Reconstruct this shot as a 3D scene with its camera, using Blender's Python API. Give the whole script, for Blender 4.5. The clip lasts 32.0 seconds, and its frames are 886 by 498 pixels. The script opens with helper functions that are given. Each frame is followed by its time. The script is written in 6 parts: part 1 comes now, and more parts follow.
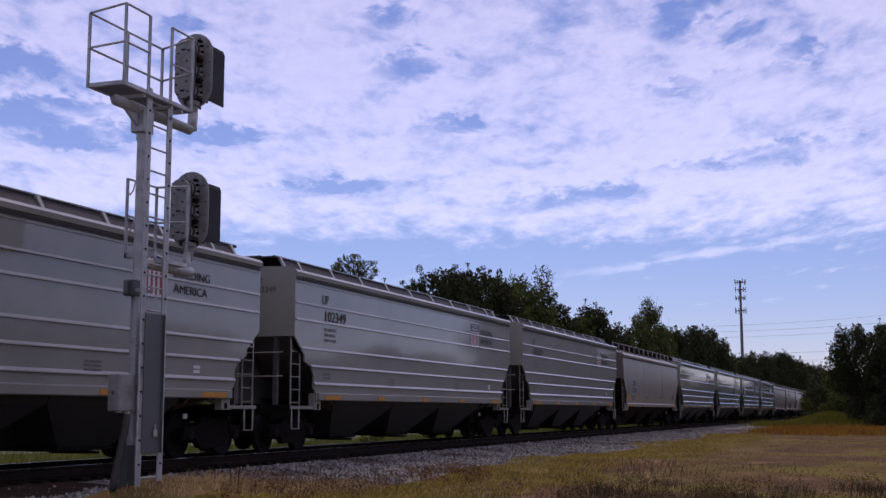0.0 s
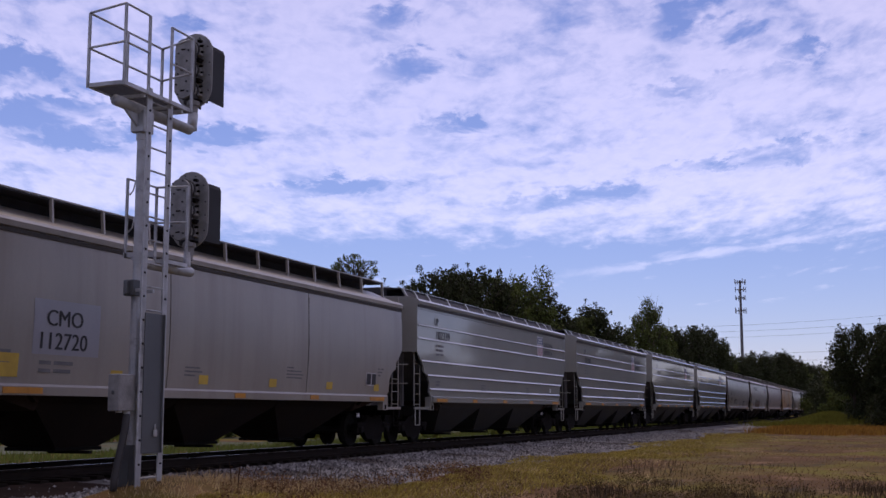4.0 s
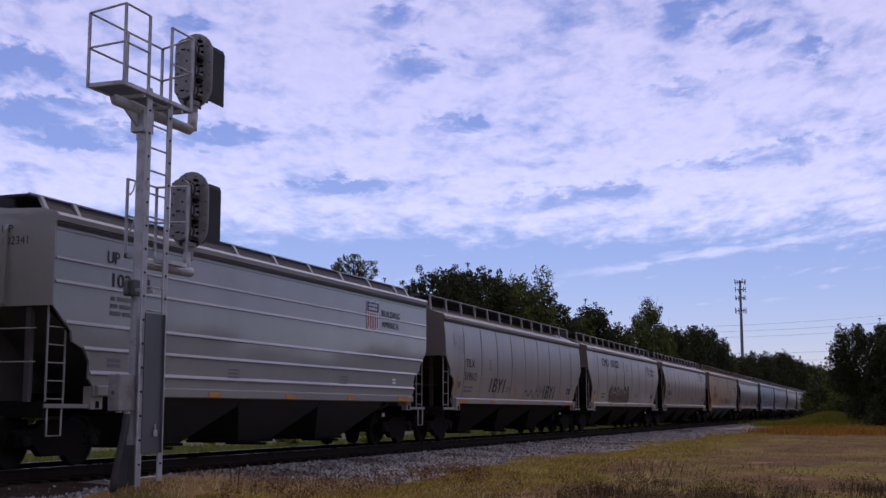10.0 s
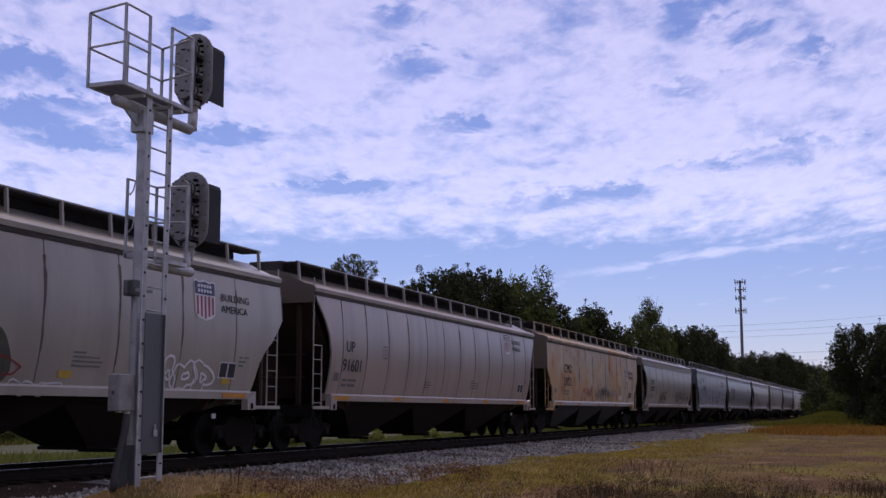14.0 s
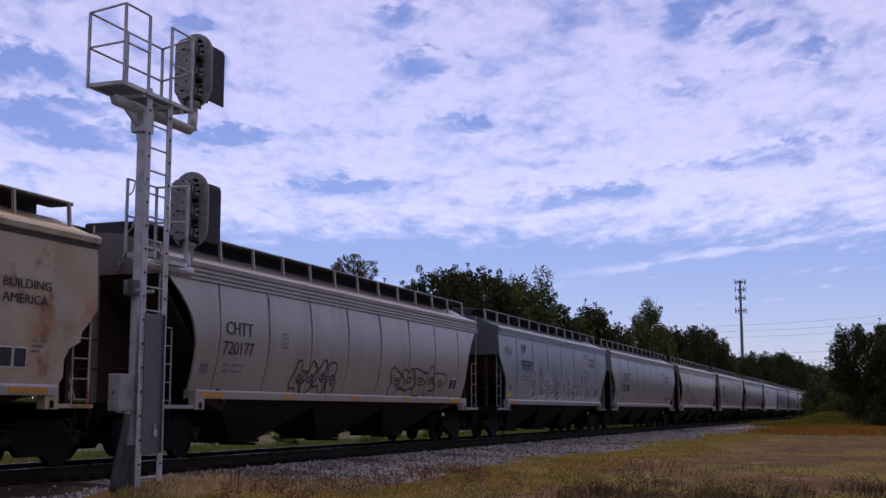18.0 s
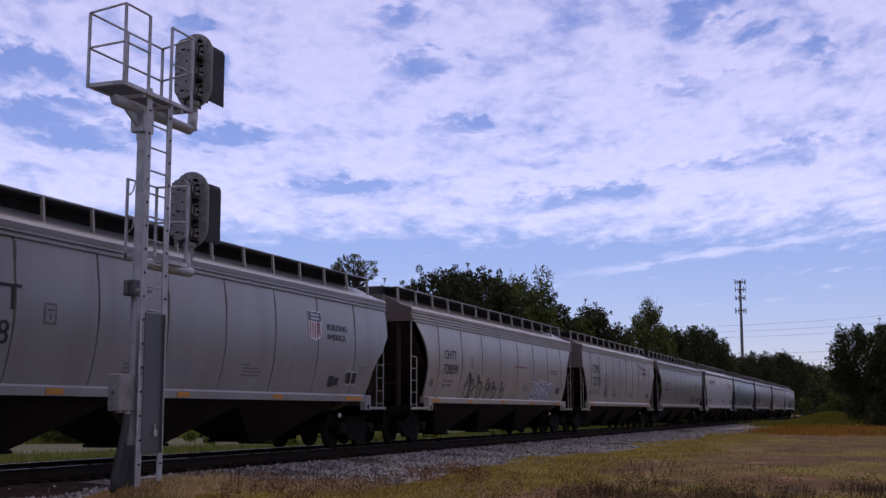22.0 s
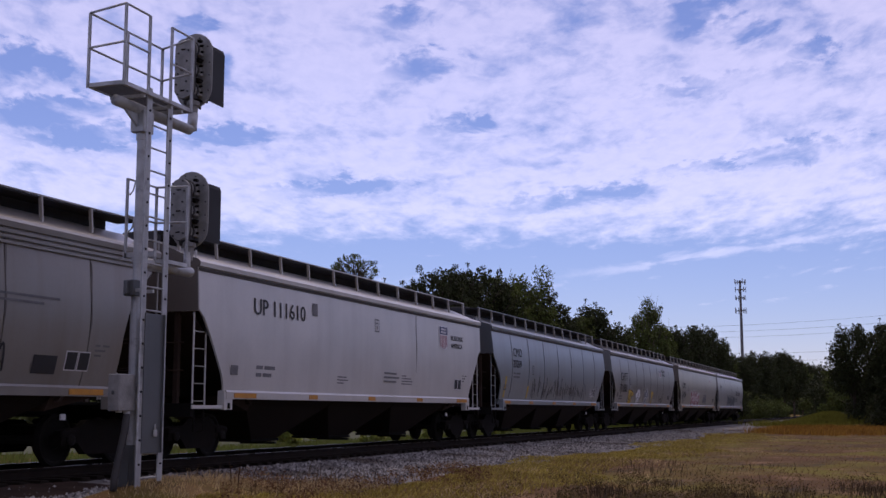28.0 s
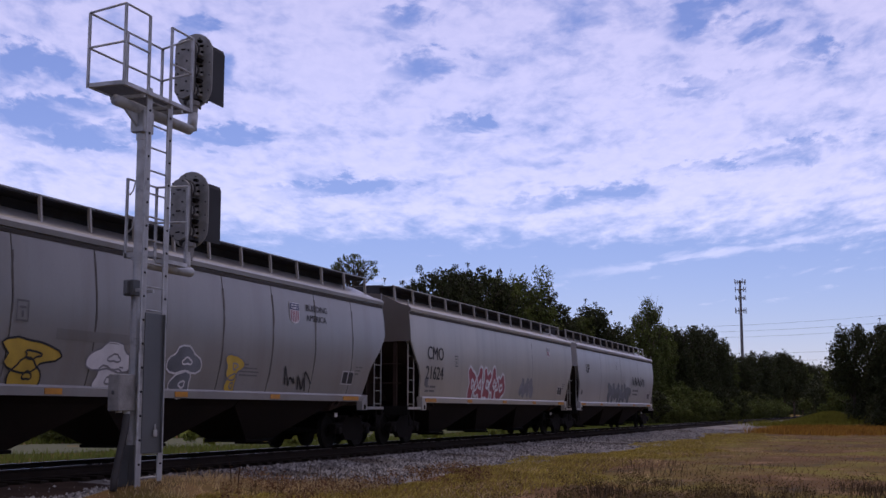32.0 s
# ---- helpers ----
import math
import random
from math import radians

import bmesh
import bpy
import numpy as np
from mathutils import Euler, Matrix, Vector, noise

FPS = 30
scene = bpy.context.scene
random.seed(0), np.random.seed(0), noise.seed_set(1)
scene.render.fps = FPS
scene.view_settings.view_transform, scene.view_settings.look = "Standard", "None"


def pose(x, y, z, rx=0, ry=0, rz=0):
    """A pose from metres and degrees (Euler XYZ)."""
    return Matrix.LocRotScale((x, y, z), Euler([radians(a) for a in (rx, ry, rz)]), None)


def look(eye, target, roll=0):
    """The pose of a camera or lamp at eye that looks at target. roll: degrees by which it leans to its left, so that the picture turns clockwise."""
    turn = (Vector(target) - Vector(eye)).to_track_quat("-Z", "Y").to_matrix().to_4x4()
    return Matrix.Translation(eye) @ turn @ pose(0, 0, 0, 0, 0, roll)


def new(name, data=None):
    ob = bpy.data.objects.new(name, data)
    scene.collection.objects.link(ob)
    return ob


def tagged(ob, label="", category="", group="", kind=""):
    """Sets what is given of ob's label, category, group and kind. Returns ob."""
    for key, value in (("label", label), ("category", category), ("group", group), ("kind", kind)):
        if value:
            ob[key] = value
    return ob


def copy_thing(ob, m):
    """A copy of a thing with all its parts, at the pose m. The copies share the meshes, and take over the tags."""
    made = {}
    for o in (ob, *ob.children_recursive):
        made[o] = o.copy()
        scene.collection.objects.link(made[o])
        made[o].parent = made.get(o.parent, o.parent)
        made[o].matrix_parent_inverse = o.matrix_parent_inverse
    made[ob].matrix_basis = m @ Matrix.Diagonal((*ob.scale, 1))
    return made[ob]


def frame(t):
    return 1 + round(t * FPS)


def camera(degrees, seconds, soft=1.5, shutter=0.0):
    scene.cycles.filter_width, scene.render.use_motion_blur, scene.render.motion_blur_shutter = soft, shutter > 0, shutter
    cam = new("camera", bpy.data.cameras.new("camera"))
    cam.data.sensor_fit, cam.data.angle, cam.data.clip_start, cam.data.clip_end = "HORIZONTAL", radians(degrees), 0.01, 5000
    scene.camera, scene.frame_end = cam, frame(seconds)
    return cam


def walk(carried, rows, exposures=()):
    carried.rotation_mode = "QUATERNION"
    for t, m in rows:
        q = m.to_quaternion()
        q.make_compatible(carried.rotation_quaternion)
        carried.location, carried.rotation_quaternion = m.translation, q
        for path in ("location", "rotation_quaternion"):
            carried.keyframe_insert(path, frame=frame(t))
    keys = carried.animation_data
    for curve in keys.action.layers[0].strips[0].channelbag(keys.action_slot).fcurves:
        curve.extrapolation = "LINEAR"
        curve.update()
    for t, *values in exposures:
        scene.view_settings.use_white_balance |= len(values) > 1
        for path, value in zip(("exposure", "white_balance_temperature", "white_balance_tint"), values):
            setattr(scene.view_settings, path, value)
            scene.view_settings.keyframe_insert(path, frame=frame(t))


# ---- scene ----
cam = camera(40.07, 32.0, soft=1.5)
# the camera stands still on a tripod beside the line
EYE = (0.0, 0.0, 1.40)
AIM = (EYE[0] - 33.465, EYE[1] + 93.301, EYE[2] + 13.231)
walk(cam, [(0.0, look(EYE, AIM)), (32.0, look(EYE, AIM))],
     exposures=[(0.0, 0.22, 6900, 22), (32.0, 0.22, 6900, 22)])

# ---- sky and sun ----
SUN_EL, SUN_AZ = radians(60), radians(335)
world = bpy.data.worlds.new("sky")
scene.world = world
world.use_nodes = True
wn = world.node_tree.nodes
sky = wn.new("ShaderNodeTexSky")
sky.sky_type, sky.sun_disc = "NISHITA", False
sky.sun_elevation, sky.sun_rotation = SUN_EL, SUN_AZ
sky.air_density, sky.dust_density, sky.ozone_density = 1.0, 0.05, 4.5
wn["Background"].inputs["Strength"].default_value = 0.075
deep = wn.new("ShaderNodeMix")
deep.data_type, deep.blend_type = "RGBA", "MULTIPLY"
deep.inputs[0].default_value = 1.0
deep.inputs[7].default_value = (0.91, 0.885, 1.18, 1)
world.node_tree.links.new(sky.outputs[0], deep.inputs[6])
world.node_tree.links.new(deep.outputs[2], wn["Background"].inputs["Color"])
sun = new("sun", bpy.data.lights.new("sun", "SUN"))
sun.data.energy, sun.data.angle, sun.data.color = 1.0, radians(12), (1.0, 0.90, 0.76)
sun_way = Vector((math.sin(SUN_AZ) * math.cos(SUN_EL), math.cos(SUN_AZ) * math.cos(SUN_EL), math.sin(SUN_EL)))
sun.matrix_world = look(sun_way * 60, (0, 0, 0))

# ---- materials ----
MATS = {}


def mat(name, base, rough=0.7, metal=0.0, vary=0.18, big=1.5, fine=30.0, bump=0.15, stretch=(1, 1, 1), tint=None,
        streak=0.0, spec=0.5, island=0.0, piece=0.0, through_leaf=0.0, coat=0.0, patches=(), gloss=0.16):
    """A surface with variation at two scales: wide stains and fine grain."""
    if name in MATS:
        return MATS[name]
    m = bpy.data.materials.new(name)
    MATS[name] = m
    m.use_nodes = True
    nt = m.node_tree
    n, link = nt.nodes, nt.links.new
    bsdf = n["Principled BSDF"]
    bsdf.inputs["Roughness"].default_value, bsdf.inputs["Metallic"].default_value = rough, metal
    bsdf.inputs["Specular IOR Level"].default_value = spec
    bsdf.inputs["Coat Weight"].default_value, bsdf.inputs["Coat Roughness"].default_value = coat, gloss
    co = n.new("ShaderNodeTexCoord")
    mp = n.new("ShaderNodeMapping")
    mp.inputs["Scale"].default_value = stretch
    link(co.outputs["Object"], mp.inputs["Vector"])

    def noisy(scale, detail, vec=None):
        t = n.new("ShaderNodeTexNoise")
        t.inputs["Scale"].default_value, t.inputs["Detail"].default_value = scale, detail
        link(vec or mp.outputs[0], t.inputs["Vector"])
        return t.outputs["Fac"]

    def math_node(op, a, b):
        t = n.new("ShaderNodeMath")
        t.operation = op
        for s, v in zip(t.inputs, (a, b)):
            if isinstance(v, (int, float)):
                s.default_value = v
            else:
                link(v, s)
        return t.outputs[0]

    def mix(fac, a, b):
        t = n.new("ShaderNodeMix")
        t.data_type = "RGBA"
        for s, v in ((t.inputs[0], fac), (t.inputs[6], a), (t.inputs[7], b)):
            if isinstance(v, (int, float)):
                s.default_value = v
            elif isinstance(v, tuple):
                s.default_value = (*v[:3], 1)
            else:
                link(v, s)
        return t.outputs[2]

    wide, grain = noisy(big, 5), noisy(fine, 3)
    lo = tuple(c * (1 - vary) for c in base)
    hi = tuple(min(1, c * (1 + vary)) for c in base)
    col = mix(math_node("MULTIPLY", math_node("SUBTRACT", wide, 0.25), 2.0), lo, hi if not tint else tint)
    col = mix(math_node("MULTIPLY", math_node("SUBTRACT", grain, 0.3), vary * 1.4), col, tuple(c * 0.45 for c in base))
    for pcol, pscale, lo_edge, hi_edge in patches:
        rp = n.new("ShaderNodeValToRGB")
        rp.color_ramp.elements[0].position, rp.color_ramp.elements[1].position = lo_edge, hi_edge
        link(noisy(pscale, 6), rp.inputs[0])
        col = mix(rp.outputs[0], col, pcol)
    if streak:
        sm = n.new("ShaderNodeMapping")
        sm.inputs["Scale"].default_value = (0.3, 1.3, 0.13)
        link(co.outputs["Object"], sm.inputs["Vector"])
        s = noisy(1.5, 5, sm.outputs[0])
        rp = n.new("ShaderNodeValToRGB")
        rp.color_ramp.elements[0].position, rp.color_ramp.elements[1].position = 0.5, 0.8
        link(s, rp.inputs[0])
        col = mix(math_node("MULTIPLY", rp.outputs[0], streak), col, (0.12, 0.085, 0.06))
    if island or piece:
        g = n.new("ShaderNodeNewGeometry").outputs["Random Per Island"] if island else n.new("ShaderNodeObjectInfo").outputs["Random"]
        amt = island or piece
        hs = n.new("ShaderNodeHueSaturation")
        link(math_node("ADD", math_node("MULTIPLY", g, 2 * amt), 1 - amt), hs.inputs["Value"])
        link(math_node("ADD", math_node("MULTIPLY", g, amt * 0.08), 0.5 - amt * 0.04), hs.inputs["Hue"])
        link(col, hs.inputs["Color"])
        col = hs.outputs[0]
    link(col, bsdf.inputs["Base Color"])
    if bump:
        b = n.new("ShaderNodeBump")
        b.inputs["Strength"].default_value, b.inputs["Distance"].default_value = bump, 0.02
        link(grain, b.inputs["Height"])
        link(b.outputs[0], bsdf.inputs["Normal"])
    if coat:
        # thin sheet, slightly dented between its stiffeners
        dents = n.new("ShaderNodeBump")
        dents.inputs["Strength"].default_value, dents.inputs["Distance"].default_value = 0.25, 0.02
        link(noisy(0.9, 2), dents.inputs["Height"])
        link(dents.outputs[0], bsdf.inputs["Coat Normal"])
    rr = math_node("ADD", math_node("MULTIPLY", wide, 0.25), rough - 0.12)
    link(rr, bsdf.inputs["Roughness"])
    if through_leaf:
        tr = n.new("ShaderNodeBsdfTranslucent")
        link(col, tr.inputs["Color"])
        ms = n.new("ShaderNodeMixShader")
        ms.inputs[0].default_value = through_leaf
        link(bsdf.outputs[0], ms.inputs[1])
        link(tr.outputs[0], ms.inputs[2])
        link(ms.outputs[0], n["Material Output"].inputs["Surface"])
    return m


STEEL = mat("galvanised_steel", (0.45, 0.465, 0.475), 0.5, 0.25, 0.3, 3.5, 40, 0.15, patches=(((0.24, 0.24, 0.245), 5.0, 0.55, 0.75),))
# darker copy of the galvanised steel, for the shaded underside of the decks
GRATE = mat("shaded_grating_steel", (0.13, 0.13, 0.13), 0.6, 0.2, 0.3, 3, 30, 0.1)
STEEL_DARK = mat("dull_galvanised_sheet", (0.105, 0.115, 0.12), 0.5, 0.3, 0.15, 2, 30, 0.05)
BLACK = mat("matt_black_paint", (0.012, 0.012, 0.014), 0.7, 0, 0.2, 3, 40, 0.05)
HEAD_GREY = mat("weathered_grey_housing", (0.26, 0.26, 0.255), 0.65, 0.1, 0.35, 6, 40, 0.25)
DULL = mat("dull_dark_conduit", (0.055, 0.055, 0.056), 0.7, 0.1, 0.3, 4, 30, 0.15)
PLATE = mat("oval_background_plate", (0.30, 0.30, 0.29), 0.65, 0.1, 0.25, 5, 40, 0.15)
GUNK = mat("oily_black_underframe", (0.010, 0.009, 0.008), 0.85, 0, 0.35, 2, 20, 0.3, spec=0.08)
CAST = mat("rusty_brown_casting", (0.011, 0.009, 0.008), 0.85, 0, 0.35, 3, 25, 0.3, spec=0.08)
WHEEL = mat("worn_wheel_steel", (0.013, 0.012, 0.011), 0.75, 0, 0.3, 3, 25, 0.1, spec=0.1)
SLOPE = mat("dark_brown_slope_sheet", (0.042, 0.028, 0.022), 0.85, 0, 0.35, 1.2, 15, 0.2, spec=0.1)
BOARD = mat("dark_grating", (0.045, 0.045, 0.048), 0.8, 0, 0.25, 2, 30, 0.2, spec=0.15)
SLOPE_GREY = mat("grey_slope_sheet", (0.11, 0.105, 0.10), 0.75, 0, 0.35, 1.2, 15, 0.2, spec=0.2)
# hopper brown, darkened for the shade beneath the car
HOPPER_BROWN = mat("shaded_rust_brown_hopper_sheet", (0.021, 0.015, 0.012), 0.8, 0, 0.4, 0.9, 15, 0.2, spec=0.15)
RUST = mat("running_rust", (0.19, 0.075, 0.03), 0.85, 0, 0.4, 2.5, 20, 0.1)
STAIN = mat("seam_grime", (0.115, 0.105, 0.095), 0.8, 0, 0.4, 2.5, 20, 0.1)
MESH_STEEL = mat("grey_mesh_walkway", (0.06, 0.06, 0.066), 0.7, 0.2, 0.3, 6, 60, 0.4, spec=0.2)
SEAM_AND_SHADE = mat("grimy_seam_and_eave_shade", (0.05, 0.046, 0.042), 0.85, 0, 0.3, 2, 20, 0.1)
ORANGE = mat("amber_reflective_strip", (0.52, 0.22, 0.012), 0.45, 0, 0.25, 5, 40, 0.02)
INK = mat("black_stencil_paint", (0.02, 0.02, 0.022), 0.6, 0, 0.3, 3, 30, 0.02)
INK_FADED = mat("faded_stencil_paint", (0.16, 0.16, 0.165), 0.7, 0, 0.35, 3, 30, 0.02)
INK_BLUE = mat("navy_decal", (0.035, 0.05, 0.13), 0.5, 0, 0.2, 3, 30, 0.02)
INK_RED = mat("red_decal", (0.30, 0.055, 0.075), 0.5, 0, 0.2, 3, 30, 0.02)
INK_WHITE = mat("white_decal", (0.68, 0.68, 0.7), 0.55, 0, 0.15, 3, 30, 0.02)
INK_YELLOW = mat("yellow_spray_paint", (0.55, 0.37, 0.05), 0.6, 0, 0.2, 3, 30, 0.02)
INK_PALEBLUE = mat("pale_blue_spray_paint", (0.17, 0.27, 0.46), 0.6, 0, 0.2, 3, 30, 0.02)
INK_BROWN = mat("murky_brown_spray_paint", (0.07, 0.055, 0.045), 0.6, 0, 0.6, 1.8, 30, 0.02, tint=(0.13, 0.14, 0.10))
INK_DARKRED = mat("dark_red_spray_paint", (0.25, 0.022, 0.018), 0.6, 0, 0.3, 2, 30, 0.02)
INK_CREAM = mat("cream_spray_paint", (0.34, 0.31, 0.25), 0.6, 0, 0.4, 2, 30, 0.02)
INK_OCHRE = mat("ochre_spray_paint", (0.25, 0.17, 0.07), 0.6, 0, 0.4, 2, 30, 0.02)
INK_SLATE = mat("slate_spray_paint", (0.15, 0.165, 0.185), 0.6, 0, 0.5, 1.4, 30, 0.02)
INK_SILVER = mat("silver_spray_paint", (0.60, 0.58, 0.63), 0.55, 0, 0.3, 2, 30, 0.02)
INK_GREY = mat("grey_spray_paint", (0.22, 0.22, 0.24), 0.6, 0, 0.4, 2, 30, 0.02)

# ---- mesh tools ----


def mesh(name, verts, faces, smooth=False):
    me = bpy.data.meshes.new(name)
    me.from_pydata([tuple(v) for v in verts], [], faces)
    if smooth:
        me.polygons.foreach_set("use_smooth", [True] * len(me.polygons))
    return me


def part(name, me, material, parent=None, label="", at=None):
    """One mesh object, under a thing or a part of one."""
    if not isinstance(me, bpy.types.Mesh):
        bm, me = me, bpy.data.meshes.new(name)
        bm.to_mesh(me)
        bm.free()
    if material and not me.materials:
        me.materials.append(material)
    ob = new(name, me)
    if parent:
        ob.parent = parent
    if at is not None:
        ob.matrix_basis = at if isinstance(at, Matrix) else Matrix.Translation(at)
    return tagged(ob, label)


def box(x0, x1, y0, y1, z0, z1, bev=0.0):
    bm = bmesh.new()
    bmesh.ops.create_cube(bm, size=1.0, matrix=Matrix.LocRotScale(((x0 + x1) / 2, (y0 + y1) / 2, (z0 + z1) / 2), None, (x1 - x0, y1 - y0, z1 - z0)))
    if bev:
        bmesh.ops.bevel(bm, geom=bm.edges[:], offset=bev, segments=1, affect="EDGES")
    me = bpy.data.meshes.new("box")
    bm.to_mesh(me)
    bm.free()
    return me


def rod(points, r, sides=8, r_end=None):
    """A round bar through the points, capped, tapering to r_end."""
    pts = [Vector(p) for p in points]
    verts, faces = [], []
    for i, p in enumerate(pts):
        d = (pts[min(i + 1, len(pts) - 1)] - pts[max(i - 1, 0)]).normalized()
        u = d.orthogonal().normalized()
        v = d.cross(u)
        rr = r if r_end is None else r + (r_end - r) * i / (len(pts) - 1)
        for k in range(sides):
            a = 2 * math.pi * k / sides
            verts.append(p + u * math.cos(a) * rr + v * math.sin(a) * rr)
    for i in range(len(pts) - 1):
        for k in range(sides):
            a, b = i * sides + k, i * sides + (k + 1) % sides
            faces.append((a, b, b + sides, a + sides))
    faces.append(tuple(range(sides))[::-1])
    faces.append(tuple(range(len(verts) - sides, len(verts))))
    return mesh("rod", verts, faces, True)


def prism(outline, axis, a, b):
    """A closed outline pushed along x or y from a to b. Outline in the other two axes, in order (y, z) or (x, z)."""
    n = len(outline)
    verts = []
    for s in (a, b):
        for p, q in outline:
            verts.append((s, p, q) if axis == "x" else (p, s, q))
    faces = [tuple(range(n)), tuple(range(n, 2 * n))[::-1]]
    faces += [(i, i + n, (i + 1) % n + n, (i + 1) % n) for i in range(n)]
    me = mesh("prism", verts, faces)
    bm = bmesh.new()
    bm.from_mesh(me)
    bmesh.ops.recalc_face_normals(bm, faces=bm.faces[:])
    bm.to_mesh(me)
    bm.free()
    return me


def merged(meshes):
    bm = bmesh.new()
    for m in meshes:
        bm.from_mesh(m)
    me = bpy.data.meshes.new("merged")
    bm.to_mesh(me)
    bm.free()
    return me


def lathe(profile, sides, axis="x"):
    """A turned body: profile of (along, radius)."""
    verts, faces = [], []
    for s, r in profile:
        for k in range(sides):
            a = 2 * math.pi * k / sides
            c, d = r * math.cos(a), r * math.sin(a)
            verts.append((s, c, d) if axis == "x" else ((c, s, d) if axis == "y" else (c, d, s)))
    for i in range(len(profile) - 1):
        for k in range(sides):
            a, b = i * sides + k, i * sides + (k + 1) % sides
            faces.append((a, b, b + sides, a + sides))
    faces.append(tuple(range(sides))[::-1])
    faces.append(tuple(range(len(verts) - sides, len(verts))))
    return mesh("lathe", verts, faces)


# lettering, made once for all cars with the built-in font
LETTERS = {}


def letter_all(strings):
    made = {}
    for s in strings:
        cu = bpy.data.curves.new("lettering", "FONT")
        cu.body, cu.size, cu.resolution_u, cu.fill_mode = s, 1.4, 3, "BOTH"
        made[s] = new("lettering", cu)
    deps = bpy.context.evaluated_depsgraph_get()
    for s, ob in made.items():
        me = bpy.data.meshes.new_from_object(ob.evaluated_get(deps))
        n = len(me.vertices)
        co = np.zeros(n * 3)
        me.vertices.foreach_get("co", co)
        polys = [tuple(p.vertices) for p in me.polygons]
        LETTERS[s] = (co.reshape(-1, 3), polys)
        cu = ob.data
        bpy.data.objects.remove(ob)
        bpy.data.curves.remove(cu)
        bpy.data.meshes.remove(me)

# ---- the train: covered hopper cars ----
RAIL_Z = 0.45
TRACK_X = -14.25
SPEED = 12.334
CUTS = {  # height over the rail, and how far the side stands back from the end, as a share of the overhang
    "step": [(4.3, 0), (2.66, 0), (2.45, 0.22), (2.27, 0.43), (2.10, 0.46), (1.98, 0.76), (1.78, 0.88), (1.50, 0.87), (1.36, 1.0), (0.9, 1.0)],
    "round": [(4.3, 0), (2.95, 0), (2.80, 0.12), (2.55, 0.34), (2.35, 0.50), (2.25, 0.66), (1.95, 0.86), (1.60, 0.93), (1.36, 1.0), (0.9, 1.0)],
    "deep": [(4.3, 0), (3.70, 0), (3.58, 0.16), (3.38, 0.38), (3.10, 0.62), (2.75, 0.84), (2.30, 0.96), (1.36, 1.0), (0.9, 1.0)],
    "slant": [(4.3, 0), (2.95, 0.02), (2.88, 0.16), (1.62, 0.94), (1.36, 1.0), (0.9, 1.0)],
}


def lerp(table, z):
    for (z0, a), (z1, b) in zip(table, table[1:]):
        if z >= z1:
            return a + (b - a) * (z0 - z) / (z0 - z1) if z <= z0 else a
    return table[-1][1]


def side_x(z, bulge):
    u = min(1, max(0, (z - 1.15) / 2.95))
    low = 1.45 if u < 0.5 else 0.95
    return 1.585 - low * bulge * (1 - math.sin(math.pi * u) ** 0.8)


def paint(name, base, streak, coat=0.55, gloss=0.28):
    return mat(name, tuple(0.93 * v for v in base), 0.45, 0.0, 0.14, 0.6, 14, 0.03, streak=streak, spec=0.4, coat=coat, gloss=gloss)


SHARED = {}


def wheelset_mesh():
    prof = [(0.68, 0.05), (0.68, 0.12), (0.70, 0.16), (0.70, 0.37), (0.67, 0.40), (0.67, 0.455), (0.79, 0.45), (0.80, 0.40), (0.76, 0.37), (0.75, 0.17), (0.80, 0.13), (0.80, 0.05)]
    a = lathe(prof, 20)
    b = lathe([(-s, r) for s, r in prof], 20)
    c = lathe([(-1.06, 0.07), (-0.8, 0.085), (0, 0.08), (0.8, 0.085), (1.06, 0.07)], 10)
    return merged([a, b, c])


def truck_meshes():
    if "truck" in SHARED:
        return SHARED["truck"]
    bolster = merged([box(-0.95, 0.95, -0.2, 0.2, 0.46, 0.72, 0.03), box(-0.25, 0.25, -0.25, 0.25, 0.72, 0.82, 0.03)])
    out = [(-1.12, 0.36), (-1.12, 0.62), (-0.95, 0.66), (-0.62, 0.66), (-0.40, 0.80), (0.40, 0.80), (0.62, 0.66), (0.95, 0.66), (1.12, 0.62), (1.12, 0.36),
           (0.78, 0.40), (0.66, 0.40), (0.44, 0.20), (-0.44, 0.20), (-0.66, 0.40), (-0.78, 0.40)]
    frames = merged([prism(out, "x", 0.93, 1.07), box(0.9, 1.1, -1.14, -0.66, 0.5, 0.62, 0.02), box(0.9, 1.1, 0.66, 1.14, 0.5, 0.62, 0.02)])
    spring = merged([lathe([(0.26 + 0.035 * i, 0.07 if i % 2 else 0.055) for i in range(8)], 8, "z")])
    cap = lathe([(1.06, 0.1), (1.12, 0.1), (1.14, 0.06)], 10)
    brake = merged([box(0.55, 0.9, -0.40, -0.34, 0.3, 0.55), box(0.55, 0.9, 0.34, 0.40, 0.3, 0.55), box(0.60, 0.66, -0.38, 0.38, 0.38, 0.44)])
    SHARED["truck"] = (bolster, frames, spring, cap, brake, wheelset_mesh())
    return SHARED["truck"]


MOVERS = []       # (car, centre along the line at 0 s)
WHEELSETS = []    # (wheelset, seat in its truck)


